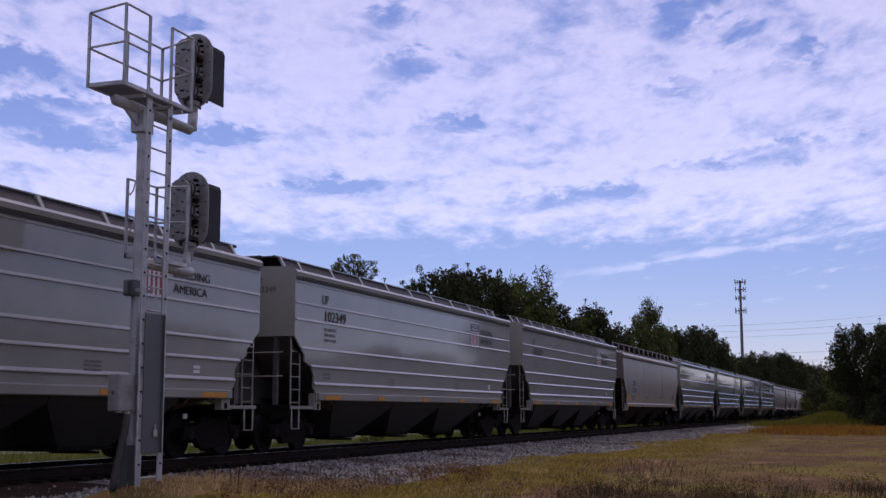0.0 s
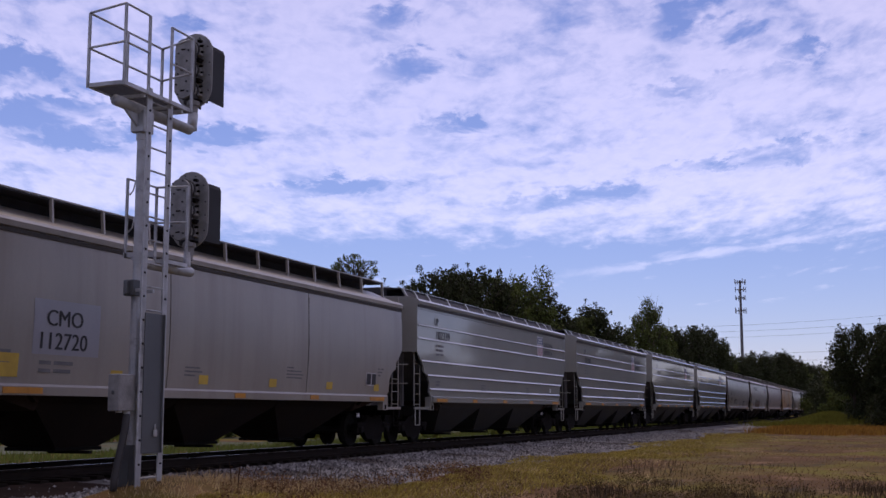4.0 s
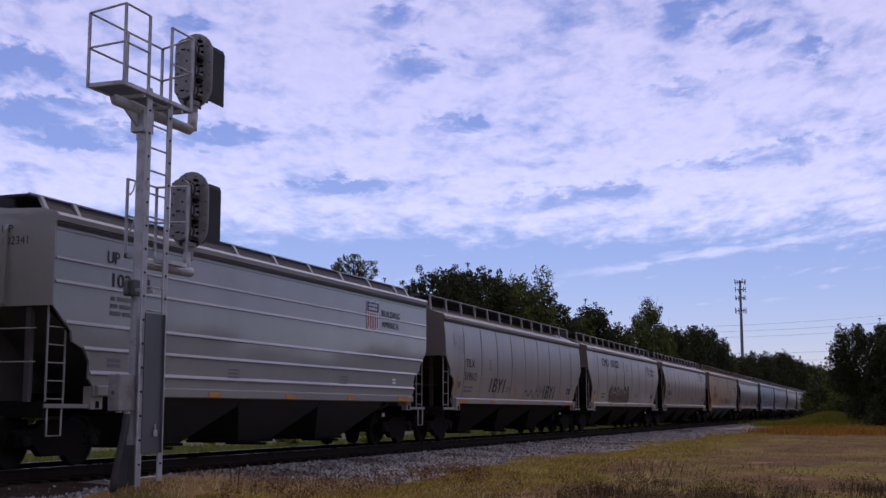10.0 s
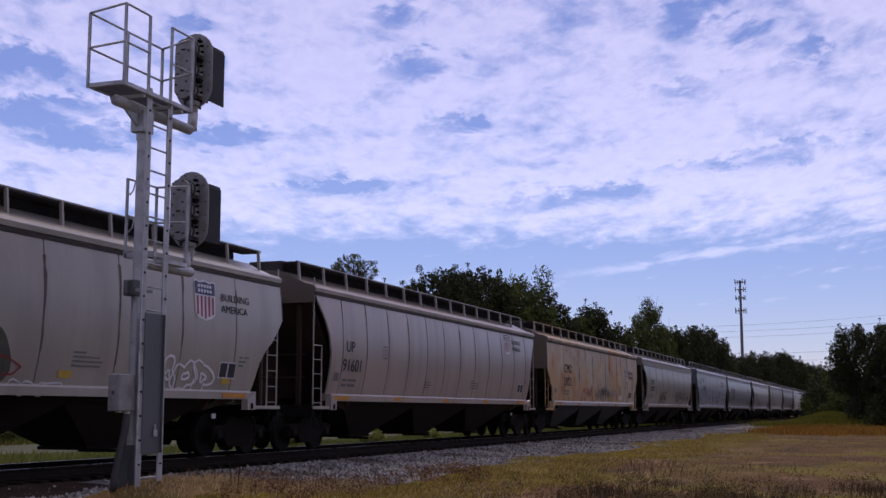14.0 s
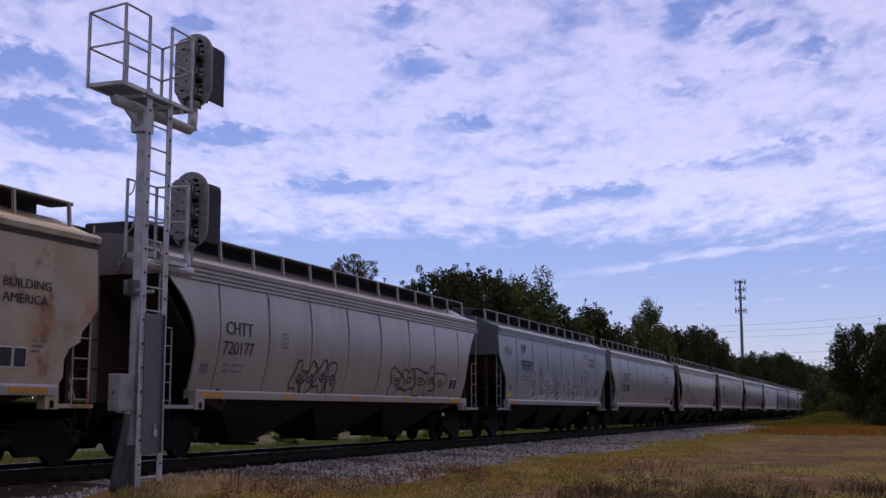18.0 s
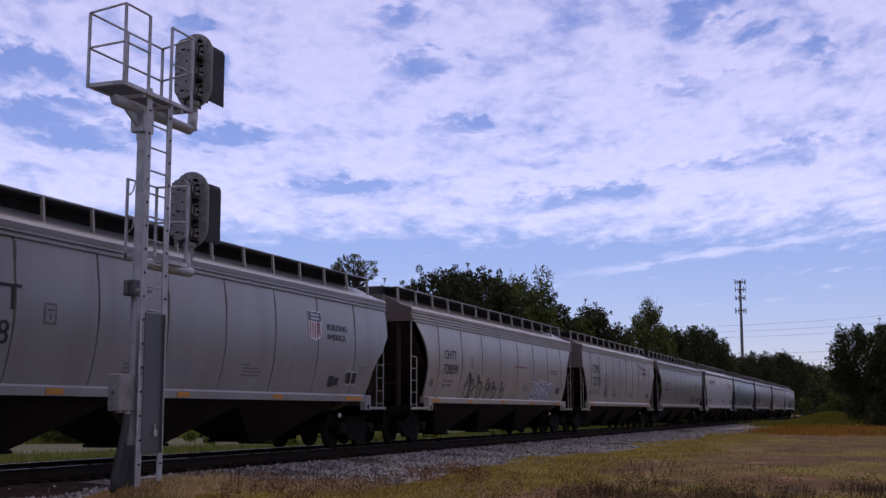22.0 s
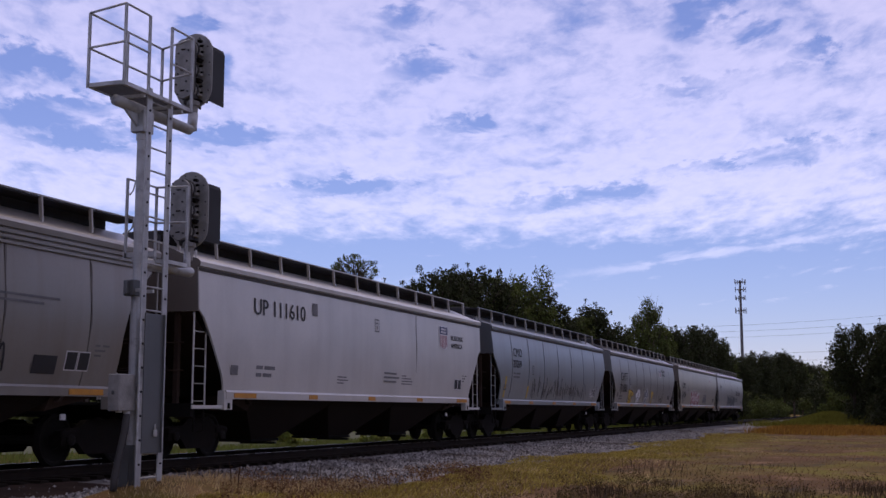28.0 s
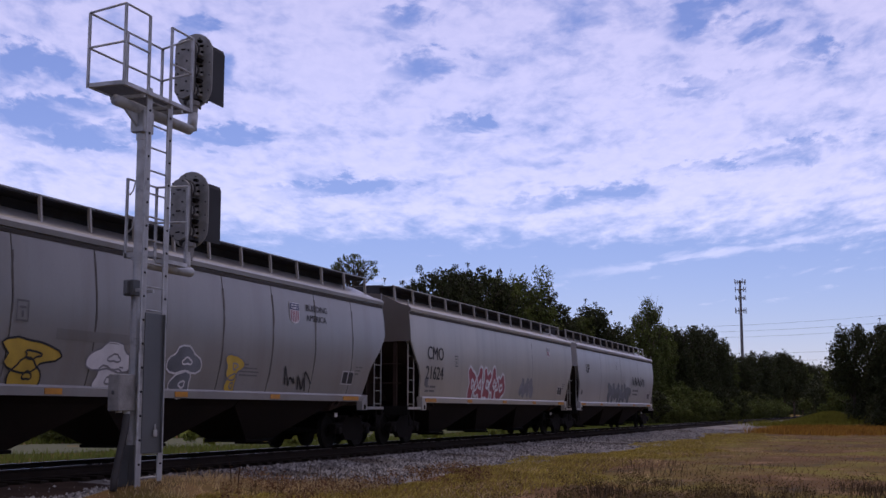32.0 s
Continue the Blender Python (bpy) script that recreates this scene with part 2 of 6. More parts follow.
def truck(car, y):
    bolster, frames, spring, cap, brake, wheels = truck_meshes()
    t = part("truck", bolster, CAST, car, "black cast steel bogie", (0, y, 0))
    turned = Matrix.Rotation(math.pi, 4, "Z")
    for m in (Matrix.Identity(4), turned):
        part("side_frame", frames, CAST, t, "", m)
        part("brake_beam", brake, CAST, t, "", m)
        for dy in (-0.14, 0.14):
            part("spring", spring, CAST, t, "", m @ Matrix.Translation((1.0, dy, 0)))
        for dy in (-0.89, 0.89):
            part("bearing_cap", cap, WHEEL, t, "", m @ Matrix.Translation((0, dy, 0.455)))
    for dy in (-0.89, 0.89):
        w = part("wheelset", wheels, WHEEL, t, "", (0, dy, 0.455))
        WHEELSETS.append((w, (0, dy, 0.455)))


def shell(car, name, rows, half, cut, ov, bulge, sgn, y0, y1, material, lift=0.0, thick=0.04, edge=0.0):
    """A curved, cut-out stretch of a car side from y0 to y1, with thickness."""
    ys = [y0 + edge, y1 - edge]
    if y1 - y0 > 6:
        ys = [y0, y0 + ov, (y0 + y1) / 2, y1 - ov, y1]
    verts, faces = [], []
    for inner in (0, 1):
        for z in rows:
            lim = half - lerp(CUTS[cut], z) * ov
            for j, y in enumerate(ys):
                x = side_x(z, bulge) + lift - inner * thick
                verts.append((sgn * x, max(-lim, min(lim, y)), z))
    m, n = len(ys), len(rows)
    for i in range(n - 1):
        for j in range(m - 1):
            a = i * m + j
            faces.append((a, a + 1, a + m + 1, a + m))
            b = a + n * m
            faces.append((b + m, b + m + 1, b + 1, b))
    rim = [j for j in range(m)] + [i * m + m - 1 for i in range(1, n)] + [(n - 1) * m + j for j in range(m - 2, -1, -1)] + [i * m for i in range(n - 2, 0, -1)]
    for a, b in zip(rim, rim[1:] + rim[:1]):
        faces.append((b, a, a + n * m, b + n * m))
    me = mesh(name, verts, faces)
    bm = bmesh.new()
    bm.from_mesh(me)
    bmesh.ops.remove_doubles(bm, verts=bm.verts[:], dist=0.0005)
    bmesh.ops.recalc_face_normals(bm, faces=bm.faces[:])
    for f in bm.faces:
        f.smooth = abs(f.normal.x) > 0.5 and bulge > 0.02
    for ed in bm.edges:
        ed.smooth = all(f.smooth for f in ed.link_faces)
    bm.to_mesh(me)
    bm.free()
    return part(name, me, material, car)


def lettering(car, text, y, z, h, bulge, material, squeeze=1.0, name="lettering", end=None, slant=0.0):
    co, polys = LETTERS[text]
    if end is None:
        # struck twice, a little apart, for bold strokes
        verts = [(side_x(z + v[1] * h, bulge) + 0.012 + 0.003 * k, y + (v[0] + slant * v[1] + (0.035 + 0.06 * slant) * k) * h * squeeze, z + v[1] * h) for k in (0, 1) for v in co]
        polys = polys + [tuple(i + len(co) for i in p) for p in polys]
    else:
        verts = [(y + v[0] * h * squeeze, end - 0.036, z + v[1] * h) for v in co]
    return part(name, mesh(name, verts, polys), material, car)


def bars(car, y, z, widths, h, gap, bulge, material=None):
    """Small print too fine to read: rows of plain bars."""
    verts, faces = [], []
    for i, row in enumerate(widths):
        yy = y
        for w in row:
            z0 = z - i * (h + gap)
            k = len(verts)
            for (a, b) in ((yy, z0), (yy + w, z0), (yy + w, z0 + h), (yy, z0 + h)):
                verts.append((side_x(b, bulge) + 0.011, a, b))
            faces.append((k, k + 1, k + 2, k + 3))
            yy += w + 0.07
    return part("small_print", mesh("small_print", verts, faces), material or INK_FADED, car)


def shield(car, y, z, w, bulge, faded=False):
    """The plain heraldic shield: blue head, red and white stripes."""
    def poly(pts, lift):
        return [(side_x(q, bulge) + lift, p, q) for p, q in pts]
    h = w * 1.0
    out = [(-.5, .32), (-.5, .46), (-.38, .5), (-.25, .46), (0, .5), (.25, .46), (.38, .5), (.5, .46), (.5, .32), (.47, -.1), (.46, -.34), (.3, -.44), (0, -.5), (-.3, -.44), (-.46, -.34), (-.47, -.1)]
    base = part("shield", mesh("shield", poly([(y + a * w, z + b * h) for a, b in out], 0.011), [tuple(range(len(out)))]), INK_WHITE, car, "painted shield with red stripes and blue head")
    top = [(-.46, .14), (.46, .14), (.47, .43), (.38, .46), (.25, .42), (0, .46), (-.25, .42), (-.38, .46), (-.47, .43)]
    part("shield_head", mesh("shield_head", poly([(y + a * w, z + b * h) for a, b in top], 0.015), [tuple(range(len(top)))]), INK_FADED if faded else INK_BLUE, base)
    for k in range(5):
        a = -0.40 + k * 0.178
        low = -0.35 - 0.09 * (1 - abs(k - 2) / 2)
        st = [(a, 0.1), (a, low), (a + 0.09, low - 0.02 + 0.01 * k), (a + 0.09, 0.1)]
        part("stripe", mesh("stripe", poly([(y + p * w, z + q * h) for p, q in st], 0.015), [(0, 1, 2, 3)]), INK_RED, base)
    for q in (0.19, 0.31):
        for k in range(5):
            a = -0.33 + 0.135 * k
            bar = [(a, q), (a + 0.09, q), (a + 0.09, q + 0.075), (a, q + 0.075)]
            part("band", mesh("band", poly([(y + a * w, z + b * h) for a, b in bar], 0.019), [(0, 1, 2, 3)]), INK_WHITE, base)


def ribbon(pts, w, bulge, lift):
    verts, faces = [], []
    for i, (y, z) in enumerate(pts):
        a, b = pts[max(i - 1, 0)], pts[min(i + 1, len(pts) - 1)]
        d = Vector((b[0] - a[0], b[1] - a[1])).normalized()
        for s in (-0.5, 0.5):
            yy, zz = y - d.y * w * s, z + d.x * w * s
            verts.append((side_x(zz, bulge) + lift, yy, zz))
    for i in range(len(pts) - 1):
        faces.append((2 * i, 2 * i + 2, 2 * i + 3, 2 * i + 1))
    return verts, faces


def spray(car, y, z, w, h, n, bulge, line, fill=None, seed=0, wild=0.35, stroke=0.05, wiry=False):
    """Sprayed lettering that nobody can read: fat wobbly glyphs with an outline, or wiry scrawl."""
    rnd = random.Random(seed)
    lv, lf, fv, ff = [], [], [], []
    step = w / n
    for i in range(n):
        cy, cz = y + step * (i + 0.5), z + h * (0.5 + 0.08 * rnd.uniform(-1, 1))
        if wiry:
            p = [cy - step * 0.4, z + h * rnd.uniform(0, 0.3)]
            pts = []
            for k in range(7):
                pts.append((p[0], p[1]))
                p[0] = cy + step * (-0.5 + k / 6 + rnd.uniform(-0.3, 0.3))
                p[1] = z + h * (rnd.uniform(0.5, 1.0) if k % 2 == 0 else rnd.uniform(0, 0.4))
            smooth_pts = []
            for k in range(len(pts) - 1):
                p0, p1, p2, p3 = (pts[max(0, min(len(pts) - 1, k + j))] for j in (-1, 0, 1, 2))
                for q in range(7):
                    u = q / 7
                    w0, w1, w2, w3 = -0.5 * u + u * u - 0.5 * u ** 3, 1 - 2.5 * u * u + 1.5 * u ** 3, 0.5 * u + 2 * u * u - 1.5 * u ** 3, 0.5 * (u ** 3 - u * u)
                    smooth_pts.append(tuple(w0 * p0[j] + w1 * p1[j] + w2 * p2[j] + w3 * p3[j] for j in (0, 1)))
            groups = [smooth_pts]
        else:
            m = 22
            ph, k1 = rnd.uniform(0, 6), rnd.choice((2, 3, 3, 4))
            loop = []
            for k in range(m + 1):
                a = 2 * math.pi * (k % m) / m
                r = 1 + wild * math.sin(k1 * a + ph) + 0.4 * wild * math.sin(5 * a + 2 * ph)
                loop.append((cy + step * 0.55 * math.cos(a) * r, cz + h * 0.5 * math.sin(a) * min(r, 1.15)))
            groups = [loop]
            small = [(cy + (p - cy) * 0.28 + step * 0.08, cz + (q - cz) * 0.25) for p, q in loop]
            groups.append(small)
            if fill:
                k0 = len(fv)
                fv.append((side_x(cz, bulge) + 0.012, cy, cz))
                fv += [(side_x(q, bulge) + 0.012, p, q) for p, q in loop[:-1]]
                ff += [(k0, k0 + 1 + k, k0 + 1 + (k + 1) % m) for k in range(m)]
                part("spray_fill", mesh("spray_fill", fv, ff), fill, car)
                fv, ff = [], []
        for g in groups:
            v, f = ribbon(g, stroke, bulge, 0.017)
            k0 = len(lv)
            lv += v
            lf += [tuple(q + k0 for q in t) for t in f]
        part("spray_outline", mesh("spray_outline", lv, lf), line, car)
        lv, lf = [], []


def spikes(car, y, z, w, h, n, bulge, line, fill, seed):
    """Interlocked angular shapes with sharp tips: a murky fill and thin pale edges, no two alike."""
    rnd = random.Random(seed)
    lv, lf, fv, ff = [], [], [], []
    step = w / n

    def stroke(pts, width):
        v, f = ribbon(pts, width, bulge, 0.017)
        k0 = len(lv)
        lv.extend(v)
        lf.extend(tuple(q + k0 for q in t) for t in f)
    for i in range(n):
        cy = y + step * (i + 0.5)
        for k in range(2 if fill else 1):
            ax = cy + step * rnd.uniform(-0.45, 0.15)
            lean = step * rnd.uniform(-0.3, 0.5)
            low, high = z + h * rnd.uniform(0.0, 0.12), z + h * rnd.uniform(0.62, 1.0)
            wide = step * rnd.uniform(0.25, 0.5)
            mid = (low + high) / 2 + h * rnd.uniform(-0.1, 0.1)
            out = [(ax, low), (ax + lean * 0.4 - wide * 0.2, mid), (ax + lean - wide * 0.3, high * 0.97 + 0.03 * low), (ax + lean, high),
                   (ax + lean + wide * 0.5, mid + 0.12 * h), (ax + lean * 0.6 + wide * 1.1, mid + 0.16 * h), (ax + wide * 1.4, mid - 0.1 * h), (ax + wide * 0.9, low + 0.08 * h), (ax + wide * 0.5, low)]
            smooth = []
            for p, q in zip(out, out[1:] + out[:1]):
                for u in (0.0, 0.35, 0.7):
                    smooth.append((p[0] + (q[0] - p[0]) * u + 0.03 * math.sin(3.1 * u), p[1] + (q[1] - p[1]) * u))
            stroke(smooth + smooth[:1], rnd.uniform(0.03, 0.045) if fill else 0.06)
            cz = sum(p[1] for p in smooth) / len(smooth)
            cx = sum(p[0] for p in smooth) / len(smooth)
            k0 = len(fv)
            fv.append((side_x(cz, bulge) + 0.0115 + 0.0005 * k, cx, cz))
            fv.extend((side_x(q, bulge) + 0.0115 + 0.0005 * k, p, q) for p, q in smooth)
            m = len(smooth)
            ff.extend((k0, k0 + 1 + j, k0 + 1 + (j + 1) % m) for j in range(m))
            if fill:
                part("spray_fill", mesh("spray_fill", fv, ff), fill, car)
            fv, ff = [], []
        stroke([(cy - step * 0.3, z + h * rnd.uniform(0.3, 0.5)), (cy, z + h * rnd.uniform(0.25, 0.6)), (cy + step * 0.4, z + h * rnd.uniform(0.4, 0.75))], 0.03)
        part("spray_outline", mesh("spray_outline", lv, lf), line, car)
        del lv[:], lf[:]


def ladder(car, y, z0, z1, x, width, material, inward):
    """Corner ladder: two stiles along the side, rungs between them."""
    y2 = y + inward * width
    st = part("ladder", merged([box(x - 0.012, x + 0.014, y - 0.015, y + 0.015, z0, z1 + 0.25 if z1 < 2.9 else 4.15), box(x - 0.012, x + 0.014, y2 - 0.012, y2 + 0.012, z0, z1 - 0.45)]), material, car)
    n = 5
    for i in range(n):
        z = z0 + 0.08 + (z1 - z0 - 0.5) * i / (n - 1)
        key = ("rung", round(width, 2))
        if key not in SHARED:
            SHARED[key] = box(-0.010, 0.010, -width / 2, width / 2, -0.011, 0.011)
        part("rung", SHARED[key], material, st, "", (x, (y + y2) / 2, z))


def hopper_car(s, L, gaps, kind, color, label, ov=1.1, cut="round", seams=9, bulge=0.17, streak=0.3, eave="cap", under=None, amber=5, ends=None, grime=1.0, sill=None):
    """A covered hopper. Its space: centre of the car, rail height, +x to the field side that faces the eye, +y to the rear."""
    car = tagged(new("hopper_car"), label, "freight car", "hopper cars of the train")
    half, hs = L / 2 + ov, L / 2
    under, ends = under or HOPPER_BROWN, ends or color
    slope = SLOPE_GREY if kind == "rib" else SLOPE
    dz, db = (0.0, -0.18) if kind == "rib" else (-0.25, -0.17)
    zs = [1.2, 1.36, 1.5, 1.7, 1.78, 1.98, 2.1, 2.27, 2.45, 2.66, 2.82, 2.95, 3.2, 3.5, 3.86, 4.0 + dz / 2, 4.12 + dz]
    if kind == "rib":
        bulge = 0.0
        shell(car, "side_sheet", zs, half, cut, ov, bulge, 1, -half, half, color)
        for z, t in ((3.93, 0.012), (3.46, 0.026), (3.07, 0.028), (2.41, 0.03), (2.00, 0.03), (1.59, 0.034)):
            lim = half - lerp(CUTS[cut], z) * ov - 0.01
            o = [(1.583, z - 1.0 * t), (1.583 + 1.3 * t, z - 0.8 * t), (1.583 + 1.3 * t, z - 0.2 * t), (1.583, z + 1.5 * t)]
            part("rib", prism(o, "y", -lim, lim), color, car)
        flare = [(1.5, 1.2), (1.62, 1.2), (1.65, 1.22), (1.65, 1.36), (1.63, 1.375), (1.584, 1.39), (1.5, 1.39)]
    else:
        pitch = 2 * half / seams
        for i in range(seams):
            shell(car, "side_panel", zs, half, cut, ov, bulge, 1, -half + pitch * i, -half + pitch * (i + 1), color, edge=0.015)
        shell(car, "liner", zs, half - 0.02, cut, ov, bulge, 1, -half, half, SEAM_AND_SHADE, lift=-0.045, thick=0.02)
        # grime that has run down along the seams
        rnd = random.Random(int(s * 10))
        for i in range(1, seams):
            y = -half + pitch * i
            if abs(y) > hs - 0.1 or (seams < 5 and i % 2):
                continue
            z1, z0 = rnd.uniform(3.45, 3.72), rnd.uniform(1.42, 2.3)
            v, wide = [], rnd.uniform(0.018, 0.05) * grime
            for k in range(11):
                z = z1 + (z0 - z1) * k / 10
                w = wide * (0.5 + 0.9 * rnd.random()) * (1 - 0.5 * k / 10)
                dy = 0.012 * math.sin(k * 0.9 + i)
                v += [(side_x(z, bulge) + 0.006, y + dy - w * 0.6, z), (side_x(z, bulge) + 0.006, y + dy + w, z)]
            part("seam_stain", mesh("seam_stain", v, [(2 * k, 2 * k + 1, 2 * k + 3, 2 * k + 2) for k in range(10)], True), STAIN, car)
        x0 = side_x(1.3, bulge)
        flare = [(x0 - 0.1, 1.2), (x0 + 0.05, 1.2), (x0 + 0.06, 1.34), (x0 + 0.03, 1.38), (x0 - 0.1, 1.38)]
    part("side_sill", prism(flare, "y", -hs + 0.05, hs - 0.05), sill or color, car)
    shell(car, "far_side_sheet", zs, half, cut, ov, bulge, -1, -half, half, color)
    part("far_sill", box(-1.55, -1.4, -hs, hs, 1.2, 1.36), color, car)
    # roof
    xe = side_x(4.1 + dz, bulge)
    top = [(xe - 0.02, 4.05 + dz), (xe + 0.05, 4.07 + dz), (xe + 0.06, 4.16 + dz), (xe, 4.22 + dz), (xe - 0.25, 4.29 + dz), (0.62, 4.50 + db), (0.3, 4.54 + db)]
    ring = top + [(-x, z) for x, z in reversed(top)]
    part("roof", prism(ring, "y", -half, half), color, car)
    if eave in ("groove", "double"):
        for z in (3.57, 3.66, 3.75) if eave == "groove" else (3.70, 3.79):
            x = side_x(z, bulge)
            part("eave_moulding", prism([(x - 0.02, z - 0.03), (x + 0.045, z - 0.025), (x + 0.045, z + 0.02), (x - 0.02, z + 0.04)], "y", -half + 0.02, half - 0.02), color, car)
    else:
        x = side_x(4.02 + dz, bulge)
        # dark strip that paints in the shade under the roof edge
        part("eave_shadow_strip", box(x - 0.02, x + 0.02, -half + 0.02, half - 0.02, 3.98 + dz, 4.046 + dz), SEAM_AND_SHADE, car)
    # hatch trough and running boards
    part("hatch_cover", box(-0.48, 0.48, -half + 0.3, half - 0.3, 4.48 + db, 4.81 + db, 0.03), BOARD, car)
    board = box(0.50, 0.98, -half - 0.02, half + 0.02, 4.70 + db, 4.735 + db)
    part("running_board", board, BOARD, car)
    part("running_board", board, BOARD, car, "", Matrix.Scale(-1, 4, (1, 0, 0)) @ Matrix.Identity(4))
    part("board_rail", box(0.975, 1.005, -half, half, 4.737 + db, 4.757 + db), color, car)
    n = int(2 * half / 1.3)
    lean = 0.22 if kind == "rib" else 0.0
    spots = [-half + 0.12 + (2 * half - 0.24) * i / (n - 1) for i in range(n)]
    if kind == "rib":
        m = int((half - 2.3) / 0.925)
        spots = [1.85 * i - 0.925 * m for i in range(m + 1)] + [k * (half - d) for k in (-1, 1) for d in (0.3, 1.2)]
    key = ("post", kind)
    if key not in SHARED:
        o = [(1.0 + lean, 4.28 + db), (1.06 + lean, 4.28 + db), (1.02, 4.735 + db), (0.96, 4.735 + db)]
        w = 0.05 if kind == "rib" else 0.024
        SHARED[key] = prism(o, "y", -w, w)
    for y in spots:
        part("board_bracket", SHARED[key], color, car, "", (0, y, 0))
    if kind == "rib":
        part("mesh_walkway", prism([(0.98, 4.52), (1.20, 4.26), (1.16, 4.25), (0.94, 4.51)], "y", -half + 0.3, half - 0.3), MESH_STEEL, car)
    # ends
    for d in (-1, 1):
        e = half
        zb = {"step": 2.67, "round": 2.95, "deep": 3.55, "slant": 2.92}[cut]
        rim = [(side_x(z, bulge) - 0.002, z) for z in (zb, 3.3 if zb < 3.2 else 3.75, 4.04 + dz)] + top
        rim = rim + [(-x, z) for x, z in reversed(rim)]
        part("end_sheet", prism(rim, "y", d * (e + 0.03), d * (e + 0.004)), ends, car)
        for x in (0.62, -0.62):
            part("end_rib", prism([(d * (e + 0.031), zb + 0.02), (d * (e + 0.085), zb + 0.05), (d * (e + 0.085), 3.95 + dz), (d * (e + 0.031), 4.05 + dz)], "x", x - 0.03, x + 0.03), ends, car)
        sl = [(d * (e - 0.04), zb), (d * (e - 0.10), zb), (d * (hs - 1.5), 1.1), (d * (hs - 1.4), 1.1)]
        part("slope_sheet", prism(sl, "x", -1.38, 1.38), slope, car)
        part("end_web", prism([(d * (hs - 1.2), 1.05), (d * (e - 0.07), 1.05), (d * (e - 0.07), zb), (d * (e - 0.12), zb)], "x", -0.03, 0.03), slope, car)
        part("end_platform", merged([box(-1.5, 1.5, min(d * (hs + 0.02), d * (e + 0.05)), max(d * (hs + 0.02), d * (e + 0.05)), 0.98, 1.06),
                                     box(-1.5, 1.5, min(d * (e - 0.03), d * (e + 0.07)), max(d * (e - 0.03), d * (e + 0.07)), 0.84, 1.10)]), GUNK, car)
        part("sill_bracket", prism([(d * (hs + 0.02), 0.98), (d * (hs - 0.32), 0.98), (d * (hs - 0.32), 1.20), (d * (hs + 0.02), 1.37)], "x", 1.40, 1.555), color, car)
        part("jacking_pad", box(1.557, 1.575, min(d * (hs - 0.12), d * (hs - 0.2)), max(d * (hs - 0.12), d * (hs - 0.2)), 1.0, 1.12), GUNK, car)
        part("platform_edge", box(1.44, 1.53, min(d * (hs + 0.03), d * (e + 0.05)), max(d * (hs + 0.03), d * (e + 0.05)), 1.0, 1.07), color, car)
        ladder(car, d * (e - 0.03), 1.07, 2.75 if kind == 'rib' else 2.95, 1.47, 0.46, color, -d)
        st = [(1.5, d * (e - 0.05), 1.0), (1.5, d * (e - 0.05), 0.55), (1.5, d * (e - 0.42), 0.55), (1.5, d * (e - 0.42), 1.0)]
        part("step_stirrup", rod(st, 0.02, 6), GUNK if kind != "rib" else color, car)
        for x in (-1.05, 0.0, 1.05):
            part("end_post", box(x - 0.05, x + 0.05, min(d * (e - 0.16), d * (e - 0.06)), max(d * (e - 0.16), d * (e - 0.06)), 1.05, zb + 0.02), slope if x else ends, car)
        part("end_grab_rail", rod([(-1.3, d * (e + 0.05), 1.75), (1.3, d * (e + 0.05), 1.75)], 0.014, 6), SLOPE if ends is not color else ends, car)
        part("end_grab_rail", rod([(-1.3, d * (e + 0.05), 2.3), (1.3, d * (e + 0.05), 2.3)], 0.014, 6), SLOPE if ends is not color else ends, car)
        reach = hs + gaps[0 if d < 0 else 1] / 2
        part("coupler", merged([box(-0.14, 0.14, min(d * hs, d * (reach - 0.25)), max(d * hs, d * (reach - 0.25)), 0.72, 0.98, 0.02),
                                box(-0.2, 0.17, min(d * (reach - 0.3), d * (reach + 0.03)), max(d * (reach - 0.3), d * (reach + 0.03)), 0.68, 1.0, 0.05)]), CAST, car)
        part("air_hose", rod([(0.3, d * (e + 0.05), 0.85), (0.32, d * (e + 0.25), 0.62), (0.28, d * (reach - 0.1), 0.5)], 0.025, 6), GUNK, car)
        truck(car, d * (hs + 0.18))
    part("brake_wheel", lathe([(half + 0.06, 0.02), (half + 0.07, 0.27), (half + 0.10, 0.28), (half + 0.11, 0.03)], 14, "y"), CAST, car, "", (-0.6, 0, 2.0))
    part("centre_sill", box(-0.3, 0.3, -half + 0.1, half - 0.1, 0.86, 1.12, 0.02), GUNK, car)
    # discharge hoppers, the shade under the body put into their colours
    nh = 3
    pitch = (L - 3.2) / nh
    bx, by = (0.62, 0.75) if kind == "rib" else (0.5, 0.6)
    for i in range(nh):
        yc = (i - 1) * pitch
        v = []
        for z, x, y0, y1 in ((1.26, 1.38, -pitch / 2, pitch / 2), (1.06, 1.28 if kind == "rib" else 1.16, -pitch / 2 + 0.02, pitch / 2 - 0.02), (0.30, bx, -by, by)):
            v += [(-x, yc + y0, z), (x, yc + y0, z), (x, yc + y1, z), (-x, yc + y1, z)]
        f = [(3, 2, 1, 0), (8, 9, 10, 11)]
        for b in (0, 4):
            f += [(b + k, b + (k + 1) % 4, b + 4 + (k + 1) % 4, b + 4 + k) for k in range(4)]
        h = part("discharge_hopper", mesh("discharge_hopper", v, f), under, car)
        part("outlet_gate", merged([box(-bx - 0.05, bx + 0.05, yc - by - 0.08, yc + by + 0.08, 0.245, 0.31, 0.01), box(-0.1, bx + 0.3, yc - 0.05, yc + 0.05, 0.19, 0.245)]), GUNK, h)
